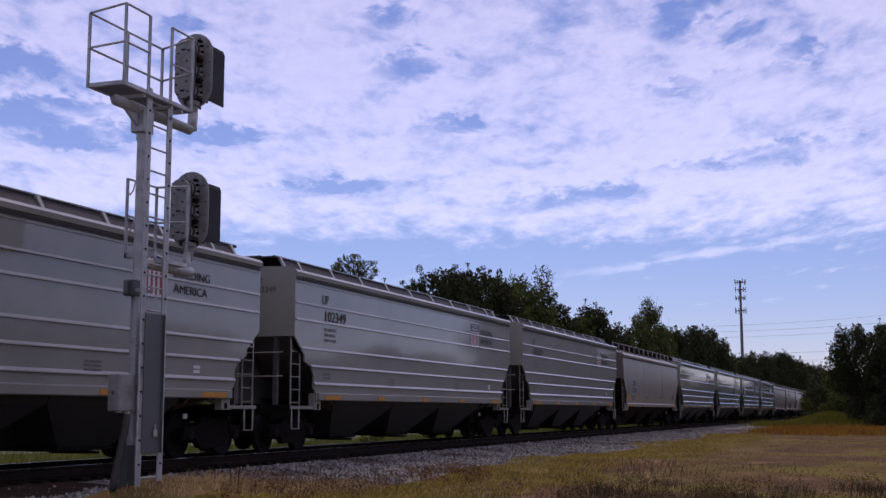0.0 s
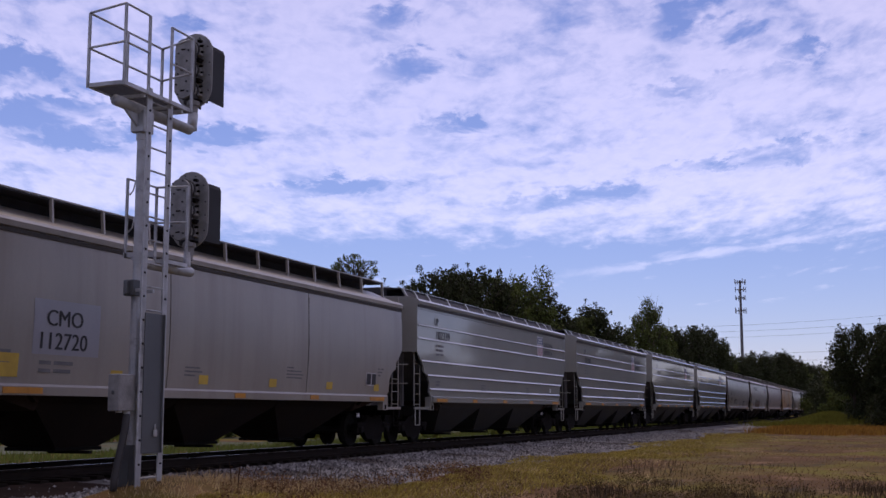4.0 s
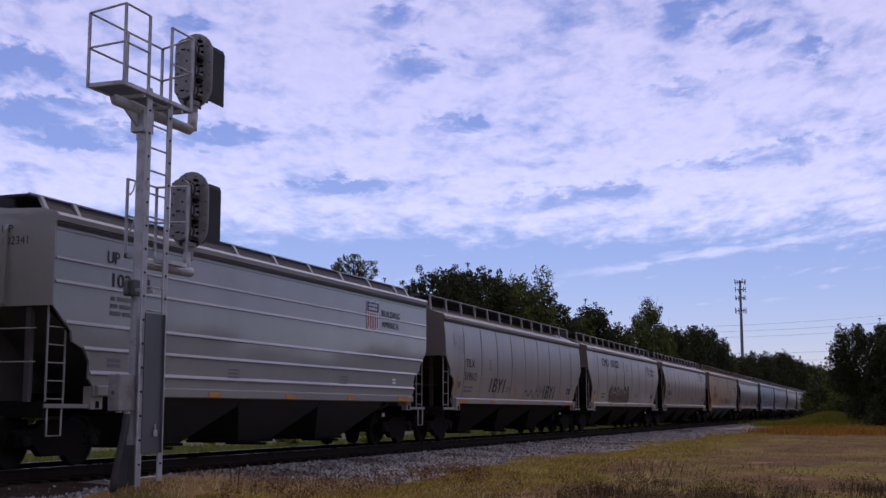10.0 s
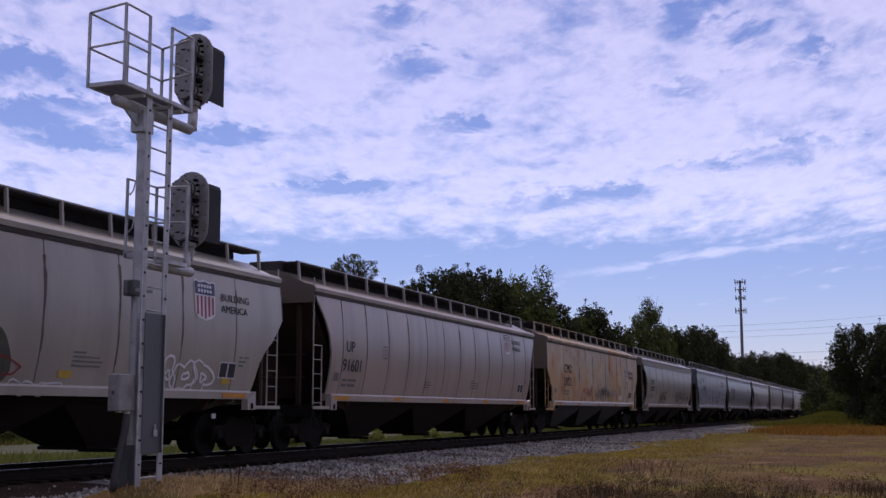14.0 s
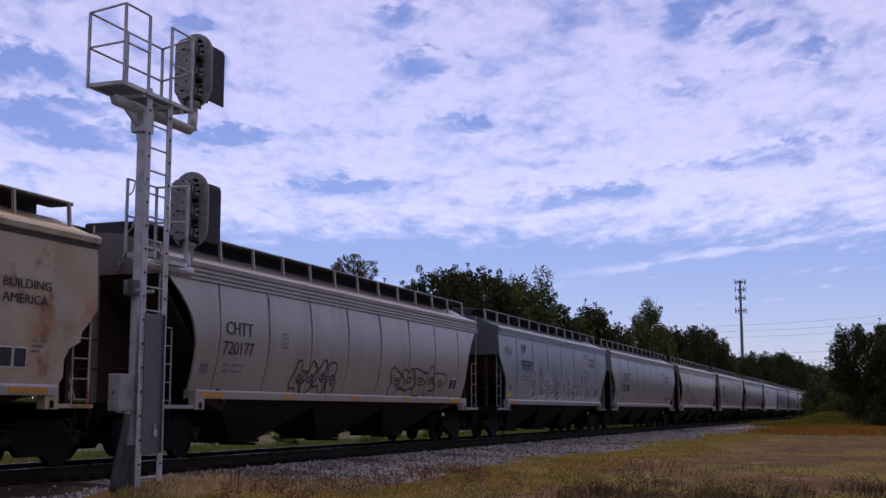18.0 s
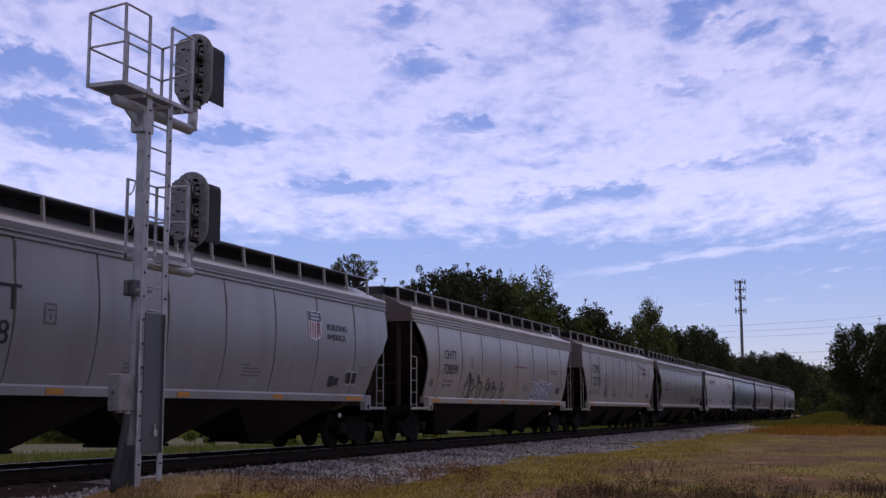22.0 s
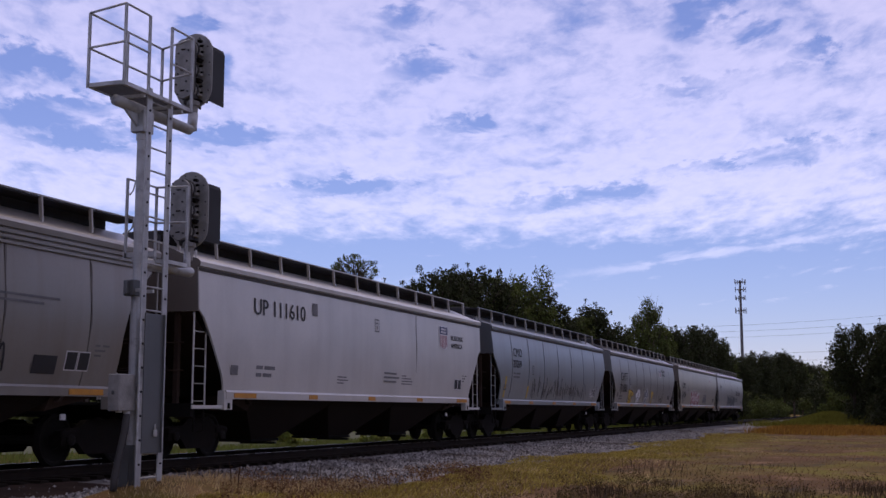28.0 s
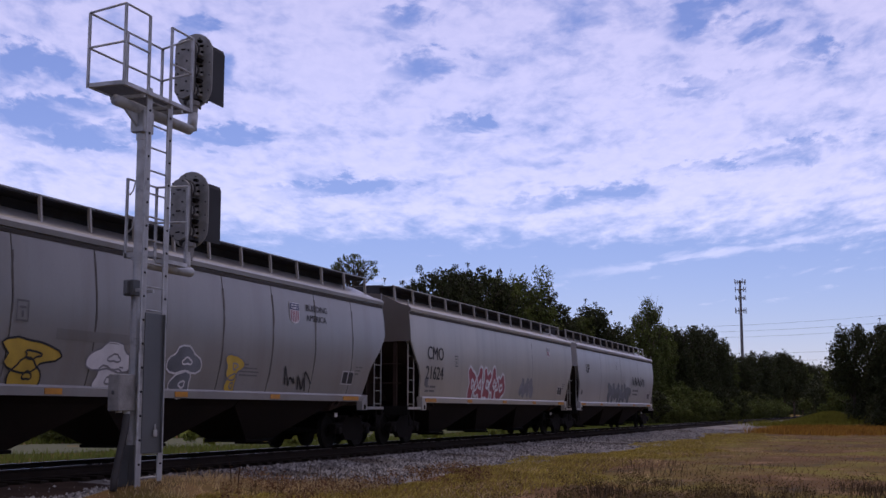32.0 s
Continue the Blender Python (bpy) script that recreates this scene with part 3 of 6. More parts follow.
    for d in (-1, 1):
        v = [(-1.35, d * (1.5 * pitch), 1.26), (1.35, d * (1.5 * pitch), 1.26), (1.35, d * (1.5 * pitch + 1.5), 1.26), (-1.35, d * (1.5 * pitch + 1.5), 1.26), (-1.2, d * 1.5 * pitch, 0.95), (1.2, d * 1.5 * pitch, 0.95)]
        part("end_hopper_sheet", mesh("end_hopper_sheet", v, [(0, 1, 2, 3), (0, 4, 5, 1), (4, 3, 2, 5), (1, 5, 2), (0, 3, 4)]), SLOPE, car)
    # amber reflectors along the sill
    for i in range(amber):
        y = -hs + 0.35 + (L - 1.6) * i / max(1, amber - 1)
        w = 0.95 if i in (0, amber - 1) else 0.45
        xr = (1.653 if kind == "rib" else side_x(1.3, bulge) + 0.062)
        part("reflector", box(xr - 0.004, xr + 0.006, y, y + w, 1.225, 1.325), ORANGE, car)
    part("valve_tag", box(1.1, 1.13, hs - 1.05, hs - 0.92, 0.80, 0.90), INK_WHITE, car)
    MOVERS.append((car, s))
    return car

letter_all(["UP", "CMO", "CHTT", "TILX", "BUILDING", "AMERICA", "102349", "102350", "112720", "102339", "102340", "102342", "102341", "519612", "101322", "91601", "21021",
            "720177", "99388", "721708", "720591", "22773", "111610", "23269", "721880", "21624", "1BY1", "UP 111610", "CMO  101322", "GMA"])

GREY_RIB = paint("silver_grey_car_paint", (0.29, 0.29, 0.255), 0.05, 1.0, 0.07)
GREY_WARM = paint("warm_grey_car_paint", (0.31, 0.285, 0.245), 0.42)
GREY_PINK = paint("pinkish_grey_car_paint", (0.37, 0.31, 0.265), 0.5)
GREY_PALE = paint("pale_grey_car_paint", (0.38, 0.355, 0.305), 0.35)
GREY_BLUE = paint("blue_grey_car_paint", (0.225, 0.26, 0.285), 0.35)
GREY_COOL = paint("cool_grey_car_paint", (0.265, 0.272, 0.27), 0.35)
GREY_PLAIN = paint("plain_grey_car_paint", (0.25, 0.248, 0.24), 0.35)
WHITE_WORN = paint("worn_white_car_paint", (0.40, 0.40, 0.395), 0.3)
GREY_DARK = paint("dusty_dark_grey_car_paint", (0.20, 0.195, 0.19), 0.5)
GREY_MID = paint("mid_grey_car_paint", (0.25, 0.236, 0.215), 0.45)
WHITE_CAR = paint("clean_white_car_paint", (0.58, 0.57, 0.545), 0.15)
PATCH_BLUE = paint("pale_blue_repaint", (0.30, 0.305, 0.335), 0.05)
TAN_RUST = mat("rust_streaked_tan_paint", (0.42, 0.33, 0.20), 0.5, 0, 0.2, 0.9, 12, 0.05, tint=(0.50, 0.44, 0.33), streak=0.15,
               patches=(((0.43, 0.265, 0.115), 0.42, 0.47, 0.62), ((0.34, 0.155, 0.055), 1.1, 0.54, 0.70), ((0.15, 0.06, 0.028), 2.2, 0.60, 0.76)))
# hopper grey, darkened for the shade beneath the car
HOPPER_RIB = mat("grimy_shaded_grey_hopper_sheet", (0.030, 0.030, 0.026), 0.6, 0, 0.3, 1.0, 15, 0.1)
# end sheets in darker colours than the car sides
END_BLUE = paint("dark_slate_car_end", (0.085, 0.098, 0.11), 0.5, 0.0)
END_BROWN = paint("dark_brown_car_end", (0.13, 0.105, 0.085), 0.6, 0.0)
END_TAN = paint("dark_tan_car_end", (0.135, 0.12, 0.105), 0.6, 0.0)
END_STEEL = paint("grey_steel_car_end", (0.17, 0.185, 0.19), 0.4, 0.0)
HOPPER_TAN = mat("shaded_patched_grey_hopper_sheet", (0.038, 0.039, 0.035), 0.6, 0, 0.5, 0.7, 12, 0.1)

RIB_LABEL = "silver-grey covered hopper car with horizontal side ribs rolling on rails"


def rib_car(s, L, gaps, number):
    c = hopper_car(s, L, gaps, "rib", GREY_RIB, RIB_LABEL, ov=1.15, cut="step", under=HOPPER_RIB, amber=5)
    hs = L / 2
    lettering(c, "UP", -hs + 0.25, 3.53, 0.22, 0, INK)
    lettering(c, number, -hs + 0.35, 3.12, 0.25, 0, INK, 1.25)
    bars(c, -hs + 0.4, 2.88, [(0.12, 0.5), (0.2, 0.36), (0.3, 0.3)], 0.07, 0.06, 0)
    shield(c, hs - 2.9, 3.45, 0.85, 0)
    lettering(c, "BUILDING", hs - 2.3, 3.50, 0.17, 0, INK, 1.25)
    lettering(c, "AMERICA", hs - 2.3, 3.20, 0.17, 0, INK, 1.25)
    bars(c, hs - 1.5, 1.78, [(0.24,), (0.24,)], 0.06, 0.03, 0, INK_WHITE)
    bars(c, hs - 5.0, 1.78, [(0.5,), (0.5,), (0.5,)], 0.035, 0.04, 0)
    bars(c, -hs + 0.35, 1.80, [(0.4,), (0.4,)], 0.06, 0.03, 0)
    bars(c, hs - 10.5, 1.78, [(0.5,), (0.5,), (0.5,)], 0.035, 0.04, 0)
    lettering(c, "UP", 0.5, 3.90, 0.14, 0, INK, 1.0, "end_lettering", -hs - 1.15)
    lettering(c, number, 0.5, 3.70, 0.14, 0, INK, 1.0, "end_lettering", -hs - 1.15)
    return c


def marked_car(s, L, gaps, color, label, mark, number, b=0.17, logo=None, slogan=None, end_marks=True, wide=1.12, **more):
    """mark and number: text, distance from the front of the sill, height over the rail, letter height."""
    c = hopper_car(s, L, gaps, "smooth", color, label, bulge=b, **more)
    hs = L / 2
    for m in (mark, number):
        if m:
            lettering(c, m[0], -hs + m[1], m[2], m[3], b, INK, wide)
    if number:
        bars(c, -hs + number[1] + 0.1, number[2] - 0.25, [(0.3, 0.5), (0.3, 0.45)], 0.06, 0.07, b)
    if logo:
        shield(c, hs - logo[0], logo[1], logo[2], b, logo[3])
    if slogan:
        lettering(c, "BUILDING", hs - slogan[0], slogan[1], 0.15, b, INK, 1.25)
        lettering(c, "AMERICA", hs - slogan[0], slogan[1] - 0.24, 0.15, b, INK, 1.25)
    if end_marks and mark and number:
        e = -hs - more.get("ov", 1.1)
        up = 0.22 if more.get("cut") == "deep" else 0.0
        ink = INK if more.get("ends") is END_STEEL else INK_FADED
        lettering(c, mark[0], 0.3, 3.64 + up, 0.14, b, ink, 1.0, "end_lettering", e)
        lettering(c, number[0], 0.3, 3.42 + up, 0.14, b, ink, 1.0, "end_lettering", e)
    stencil_frame(c, -hs + (number[1] if number else 5.2) + 2.6, 2.35 if number else 3.05, 0.30, b, INK_FADED)
    for k in (0, 1):
        flat_patch(c, "placard_rim", hs - 1.5 + 0.34 * k, 0.32, 1.62, 1.95, b, INK_WHITE, 0.010)
        flat_patch(c, "placard", hs - 1.48 + 0.34 * k, 0.28, 1.64, 1.93, b, INK, 0.014)
    bars(c, hs - 0.75, 2.05, [(0.14, 0.2), (0.3,), (0.2,)], 0.035, 0.05, b)
    bars(c, 1.9, 1.92, [(0.35,), (0.75,), (0.85,), (0.8,)], 0.03, 0.045, b)
    bars(c, -2.4, 1.78, [(0.55,), (0.65,), (0.4,)], 0.03, 0.045, b)
    bars(c, -hs + 0.2, 1.7, [(0.3,)], 0.2, 0.03, b)
    return c


def rust_run(c, y, z1, z0, w, b):
    """A run of rust that thins out as it goes down."""
    v = []
    for k in range(13):
        z = z1 + (z0 - z1) * k / 12
        ww = w * (1 - 0.75 * k / 12) * (0.7 + 0.5 * math.sin(k * 1.7 + y) ** 2)
        dy = 0.025 * math.sin(k * 0.6 + y)
        v += [(side_x(z, b) + 0.008, y + dy - ww, z), (side_x(z, b) + 0.008, y + dy + ww, z)]
    part("rust_run", mesh("rust_run", v, [(2 * k, 2 * k + 1, 2 * k + 3, 2 * k + 2) for k in range(12)], True), RUST, c)


def stencil_frame(c, y, z, w, b, material):
    """A small square outline with a mark in it."""
    for a0, a1, q0, q1 in ((0, 1, 0, 0.09), (0, 1, 0.91, 1), (0, 0.09, 0.1, 0.9), (0.91, 1, 0.1, 0.9), (0.42, 0.58, 0.2, 0.5), (0.25, 0.75, 0.62, 0.72)):
        flat_patch(c, "stencil_stroke", y + a0 * w, (a1 - a0) * w, z + q0 * w * 1.15, z + q1 * w * 1.15, b, material)


def flat_patch(c, name, y, w, z0, z1, b, material, lift=0.011):
    """A painted patch that follows the curve of the side."""
    zs = [z0 + (z1 - z0) * k / 4 for k in range(5)]
    v = [(side_x(z, b) + lift, yy, z) for z in zs for yy in (y, y + w)]
    part(name, mesh(name, v, [(2 * k, 2 * k + 1, 2 * k + 3, 2 * k + 2) for k in range(4)]), material, c)


rib_car(14.82, 15.0, (4.0, 4.07), "102339")
rib_car(33.84, 14.95, (4.07, 4.01), "102349")
rib_car(52.79, 14.99, (4.01, 4.05), "102350")
c = marked_car(72.29, 15.91, (4.05, 3.3), GREY_WARM, "warm grey smooth-sided covered hopper car with amber patches along its sill", ("CMO", 1.3, 2.33, 0.27), ("112720", 1.1, 1.95, 0.28), b=0.06,
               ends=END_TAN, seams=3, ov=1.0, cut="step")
flat_patch(c, "repainted_patch", -6.95, 1.75, 1.86, 2.75, 0.06, PATCH_BLUE, 0.006)
for i in range(6):
    flat_patch(c, "amber_patch", -7.75 + 2.95 * i, 0.35 if i else 0.5, 1.48, 1.66 if i else 1.85, 0.06, INK_YELLOW)
rib_car(91.24, 15.3, (3.3, 4.28), "102339")
rib_car(110.68, 14.76, (4.28, 4.23), "102340")
rib_car(129.66, 14.72, (4.23, 3.94), "102342")
rib_car(148.48, 15.03, (3.94, 4.0), "102341")
c = marked_car(167.94, 15.89, (4.0, 3.77), GREY_WARM, "warm grey hopper car with vertical seams and black spray tags", ("TILX", 0.85, 2.37, 0.28), ("519612", 0.76, 1.95, 0.27), b=0.15, ov=1.05, cut="step", ends=END_TAN, seams=10)
lettering(c, "1BY1", -4.6, 1.60, 0.50, 0.15, INK, 1.35, "spray_tag", slant=0.25)
lettering(c, "1BY1", 2.5, 1.46, 0.52, 0.15, INK, 1.3, "spray_tag", slant=0.25)
wave = [(0.05 + 0.1 * k, 1.62 + 0.13 * math.sin(k * 0.85) * (1 - 0.3 * math.sin(k * 0.31))) for k in range(24)]
v_, f_ = ribbon(wave, 0.045, 0.15, 0.017)
part("spray_wave", mesh("spray_wave", v_, f_), INK, c)
spray(c, -8.3, 2.75, 1.3, 0.7, 2, 0.15, INK_GREY, None, 5, wiry=True, stroke=0.02)
for y in (-7.9, -1.2, 5.6):
    flat_patch(c, "amber_slash", y, 0.1, 1.45, 2.1 if y < -5 else 1.8, 0.15, ORANGE)
c = marked_car(187.88, 16.45, (3.77, 3.74), GREY_PALE, "pale grey hopper car with vertical seams and a murky painted mural", ("CMO  101322", 1.8, 3.13, 0.38), None, b=0.16, wide=1.3, ov=1.15, cut="round", ends=END_BROWN, seams=9,
               logo=(2.2, 3.15, 0.82, False), slogan=(1.58, 3.2), end_marks=False)
bars(c, -6.4, 1.75, [(0.3, 0.5), (0.25, 0.4)], 0.08, 0.08, 0.16)
spray(c, -4.7, 1.24, 5.0, 0.95, 6, 0.16, INK_BROWN, INK_BROWN, 11, stroke=0.05, wild=0.12)
spray(c, -4.4, 1.62, 4.2, 0.4, 8, 0.16, INK_BROWN, INK_CREAM, 12, wild=0.6, stroke=0.02)
spray(c, -4.5, 1.36, 4.5, 0.3, 7, 0.16, INK_BROWN, INK_OCHRE, 18, wild=0.5, stroke=0.02)
spray(c, -4.3, 1.30, 4.4, 0.75, 3, 0.16, INK_DARKRED, None, 16, wild=0.5, stroke=0.03)
lettering(c, "GMA", 0.15, 1.24, 0.15, 0.16, INK_WHITE, 1.3, "spray_tag")
spray(c, 3.8, 1.28, 2.6, 0.66, 4, 0.16, INK_WHITE, None, 13, stroke=0.05)
spray(c, -5.6, 1.22, 1.5, 0.2, 5, 0.16, INK_WHITE, None, 14, stroke=0.035)
spray(c, 0.3, 1.22, 1.4, 0.2, 4, 0.16, INK_WHITE, None, 15, stroke=0.03)
for y, w in ((-7.9, 0.55), (1.6, 0.35), (6.9, 0.3)):
    flat_patch(c, "amber_patch", y, w, 1.5, 1.75 if w > 0.5 else 1.62, 0.16, INK_YELLOW)
marked_car(208.92, 17.9, (3.74, 3.5), GREY_PINK, "warm grey hopper car with many vertical side seams", ("UP", 0.78, 2.44, 0.28), ("91601", 0.62, 1.95, 0.32), b=0.18, ov=0.9, cut="deep", ends=END_BROWN, seams=13,
           logo=(2.9, 3.36, 0.75, True), slogan=(2.35, 3.38))
c = marked_car(230.09, 17.28, (3.5, 4.29), TAN_RUST, "tan hopper car streaked with rust and graffiti", ("CMO", 1.77, 2.58, 0.38), ("21021", 1.69, 2.03, 0.38), b=0.05, ov=0.95, cut="step", ends=END_BROWN, seams=7,
               logo=(2.05, 2.82, 0.65, False), slogan=(1.5, 2.88), under=HOPPER_TAN, sill=WHITE_WORN)
for y, z1, z0, w in ((2.4, 3.72, 1.95, 0.07), (-2.9, 3.72, 3.2, 0.05), (5.1, 3.7, 3.0, 0.06), (0.4, 3.72, 3.1, 0.045), (6.6, 3.7, 2.7, 0.04)):
    rust_run(c, y, z1, z0, w, 0.05)
spray(c, -3.3, 1.62, 1.7, 0.5, 3, 0.05, INK_DARKRED, None, 21, wiry=True, stroke=0.035)
spray(c, -0.2, 1.5, 2.6, 0.7, 5, 0.05, INK, None, 22, wiry=True, stroke=0.045)
spray(c, 3.0, 1.5, 1.4, 0.6, 2, 0.05, INK_GREY, None, 24, wiry=True, stroke=0.05)
spray(c, 4.6, 1.45, 0.8, 0.4, 2, 0.05, INK_WHITE, None, 23, wiry=True, stroke=0.05)
c = marked_car(251.32, 16.6, (4.29, 4.7), GREY_WARM, "warm grey bulging hopper car with a grooved eave and outlined graffiti", ("CHTT", 1.04, 2.53, 0.28), ("720177", 0.96, 2.12, 0.28), b=0.22, ov=1.3, cut="deep", ends=END_TAN, seams=9, eave="groove")
spray(c, -4.0, 1.38, 2.4, 0.75, 4, 0.22, INK, None, 31, stroke=0.045)
spray(c, 1.9, 1.40, 4.4, 0.8, 5, 0.22, INK, None, 32, stroke=0.05)
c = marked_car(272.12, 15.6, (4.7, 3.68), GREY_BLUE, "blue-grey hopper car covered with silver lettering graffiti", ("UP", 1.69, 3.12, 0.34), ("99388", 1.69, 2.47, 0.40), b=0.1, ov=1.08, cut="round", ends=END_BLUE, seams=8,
               logo=(3.2, 3.18, 0.78, False), slogan=(2.66, 3.2), eave="double")
spikes(c, -5.0, 1.34, 12.2, 1.32, 9, 0.1, INK_SILVER, INK_SLATE, 41)
spray(c, -5.4, 1.24, 12.4, 0.34, 11, 0.1, INK_SILVER, None, 44, wild=0.35, stroke=0.035)
spray(c, -8.1, 2.85, 0.85, 0.5, 2, 0.1, INK, None, 43, wiry=True, stroke=0.03)
for y, w in ((-7.75, 0.52), (-3.6, 0.35), (0.0, 0.35), (3.2, 0.35), (6.9, 0.4)):
    flat_patch(c, "amber_patch", y, w, 1.45, 1.68 if w > 0.5 else 1.58, 0.1, INK_YELLOW)
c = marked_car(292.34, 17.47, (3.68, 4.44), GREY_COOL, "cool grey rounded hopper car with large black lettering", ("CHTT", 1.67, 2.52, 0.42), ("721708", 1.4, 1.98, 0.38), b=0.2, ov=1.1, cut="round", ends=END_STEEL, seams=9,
               logo=(3.46, 2.98, 0.72, False), slogan=(2.81, 2.92), eave="double")
flat_patch(c, "placard", 6.25, 0.3, 1.54, 1.81, 0.2, INK)
flat_patch(c, "placard", 6.6, 0.22, 1.58, 1.78, 0.2, INK)
flat_patch(c, "patch_plate", -1.3, 1.2, 1.6, 1.95, 0.2, GREY_BLUE)
c = marked_car(313.85, 16.69, (4.44, 4.41), GREY_PALE, "pale grey bulging hopper car with black outlined graffiti", ("CHTT", 1.26, 2.56, 0.28), ("720591", 1.24, 2.10, 0.31), b=0.22, ov=1.3, cut="deep", ends=END_BROWN, seams=9, eave="groove")
spikes(c, -5.2, 1.28, 4.9, 1.0, 6, 0.22, INK, None, 53)
spray(c, 3.2, 1.32, 2.9, 0.75, 4, 0.22, INK_WHITE, None, 53, stroke=0.09)
spray(c, 3.2, 1.32, 2.9, 0.75, 4, 0.22, INK_PALEBLUE, None, 52, stroke=0.06)
bars(c, 0.6, 2.55, [(1.7,)], 0.05, 0.05, 0.22, INK_RED)
bars(c, 5.6, 2.55, [(1.3,), (1.3,)], 0.04, 0.06, 0.22)
c = marked_car(334.55, 15.89, (4.41, 4.08), GREY_PALE, "pale grey hopper car with slanting end cuts and streaked seams", ("CMO", 0.73, 2.72, 0.44), ("22773", 0.76, 2.14, 0.43), b=0.1, ov=1.2, cut="slant", ends=END_TAN, seams=11, grime=2.0,
               logo=(3.13, 3.16, 0.75, False), slogan=(2.48, 3.2), eave="double")
bars(c, -2.65, 1.97, [(0.45, 0.3), (0.8,), (0.8,), (0.7,)], 0.035, 0.04, 0.1)
bars(c, 1.6, 1.85, [(0.4,), (0.8,), (0.8,)], 0.035, 0.04, 0.1)
spray(c, -4.65, 1.62, 0.65, 0.57, 1, 0.1, INK, INK_GREY, 61, stroke=0.06)
c = marked_car(355.18, 17.22, (4.08, 3.69), GREY_MID, "dusty grey bulging hopper car with a grooved eave and faded marks", ("CHTT", 1.2, 2.5, 0.28), None, b=0.2, ov=1.25, cut="deep", ends=END_BROWN, seams=9, eave="groove", end_marks=False)
spray(c, 3.6, 1.36, 2.1, 0.75, 4, 0.2, INK, None, 71, wiry=True, stroke=0.05)
bars(c, 5.0, 2.75, [(1.8,), (1.4,)], 0.04, 0.06, 0.2)
bars(c, -7.4, 2.2, [(1.2,)], 0.2, 0.06, 0.2)
flat_patch(c, "placard", 6.3, 0.6, 1.55, 1.85, 0.2, INK)
c = marked_car(375.36, 15.77, (3.69, 3.86), WHITE_CAR, "clean white smooth hopper car with black lettering", ("UP 111610", 1.08, 3.03, 0.36), None, b=0.06, ov=1.15, cut="slant", ends=END_TAN, seams=3,
               logo=(2.53, 3.19, 0.76, False), slogan=(1.87, 3.16), end_marks=False)
bars(c, -6.6, 1.85, [(0.3, 0.5), (0.25, 0.4)], 0.08, 0.08, 0.06)
bars(c, 0.6, 1.95, [(0.9,), (1.1,), (0.9,)], 0.05, 0.06, 0.06)
bars(c, -3.9, 3.2, [(0.3,)], 0.3, 0.06, 0.06)
c = marked_car(394.99, 15.76, (3.86, 4.1), GREY_BLUE, "blue-grey rounded hopper car with faded spray tags", ("CMO", 1.2, 2.95, 0.32), ("23269", 1.15, 2.55, 0.28), b=0.19, ov=1.2, cut="round", ends=END_BLUE, seams=8)
spray(c, -4.0, 1.38, 4.6, 0.95, 6, 0.19, INK, None, 81, wiry=True, stroke=0.034)
spray(c, 0.6, 1.38, 4.6, 0.85, 6, 0.19, INK, None, 83, wiry=True, stroke=0.032)
spray(c, 6.0, 1.5, 1.0, 0.5, 3, 0.19, INK_WHITE, None, 82, wiry=True, stroke=0.03)
for y in (-7.6, -4.6):
    flat_patch(c, "yellow_slash", y, 0.16, 1.45, 2.2 if y < -6 else 1.9, 0.19, INK_YELLOW)
c = marked_car(415.58, 17.23, (4.1, 3.97), GREY_PLAIN, "grey rounded hopper car with four small painted blobs along the sill", ("CHTT", 0.98, 2.54, 0.42), ("721880", 0.69, 1.95, 0.41), b=0.19, ov=1.15, cut="round", ends=END_STEEL, seams=9,
               logo=(4.3, 3.2, 0.5, False), slogan=(3.7, 3.3))
for i, (y, w, f, o) in enumerate(((-5.5, 1.2, INK_YELLOW, INK), (-3.3, 1.2, INK_WHITE, INK_GREY), (-0.85, 1.1, INK_SLATE, INK_WHITE), (1.3, 0.65, INK_YELLOW, INK_GREY))):
    spray(c, y, 1.62, w, 0.52, 1, 0.19, o, f, 91 + i, stroke=0.035, wild=0.22)
    spray(c, y + w * 0.2, 1.24, w * 0.6, 0.5, 1, 0.19, o, f, 95 + i, stroke=0.035, wild=0.15)
spray(c, 4.0, 1.4, 1.4, 0.6, 2, 0.19, INK, None, 97, wiry=True, stroke=0.05)
flat_patch(c, "patch_plate", -4.3, 2.6, 2.12, 2.3, 0.19, GREY_DARK)
c = marked_car(437.0, 17.4, (3.97, 2.6), GREY_PALE, "pale grey hopper car with red outlined block graffiti", ("CMO", 0.3, 2.49, 0.40), ("21624", 0.2, 1.90, 0.40), b=0.12, ov=1.0, cut="round", ends=END_TAN, seams=3, logo=(3.0, 3.3, 0.4, True))
spray(c, -4.5, 1.28, 4.0, 1.1, 5, 0.12, INK_WHITE, INK_RED, 101, wild=0.3, stroke=0.09)
spray(c, 1.6, 1.5, 1.8, 0.65, 3, 0.12, INK_GREY, INK_GREY, 102, stroke=0.04)
c = marked_car(457.3, 18.0, (2.6, 3.0), WHITE_WORN, "off-white last hopper car tagged with dark paint", ("UP", 1.0, 2.7, 0.4), None, b=0.14, ov=0.5, cut="round", seams=4)
spray(c, -3.2, 1.42, 5.6, 0.85, 6, 0.14, INK_SLATE, INK_SLATE, 111, wild=0.4, stroke=0.07)
spray(c, 3.0, 2.25, 3.6, 0.6, 4, 0.14, INK, None, 112, wiry=True, stroke=0.08)
bars(c, 3.1, 2.0, [(0.6, 0.9), (0.5, 0.8)], 0.1, 0.1, 0.14)
part("marker_lamp", box(-0.12, 0.12, 10.05, 10.2, 1.0, 1.35, 0.02), INK_YELLOW, c, "yellow box marker on the last coupler")

# ---- ground ----


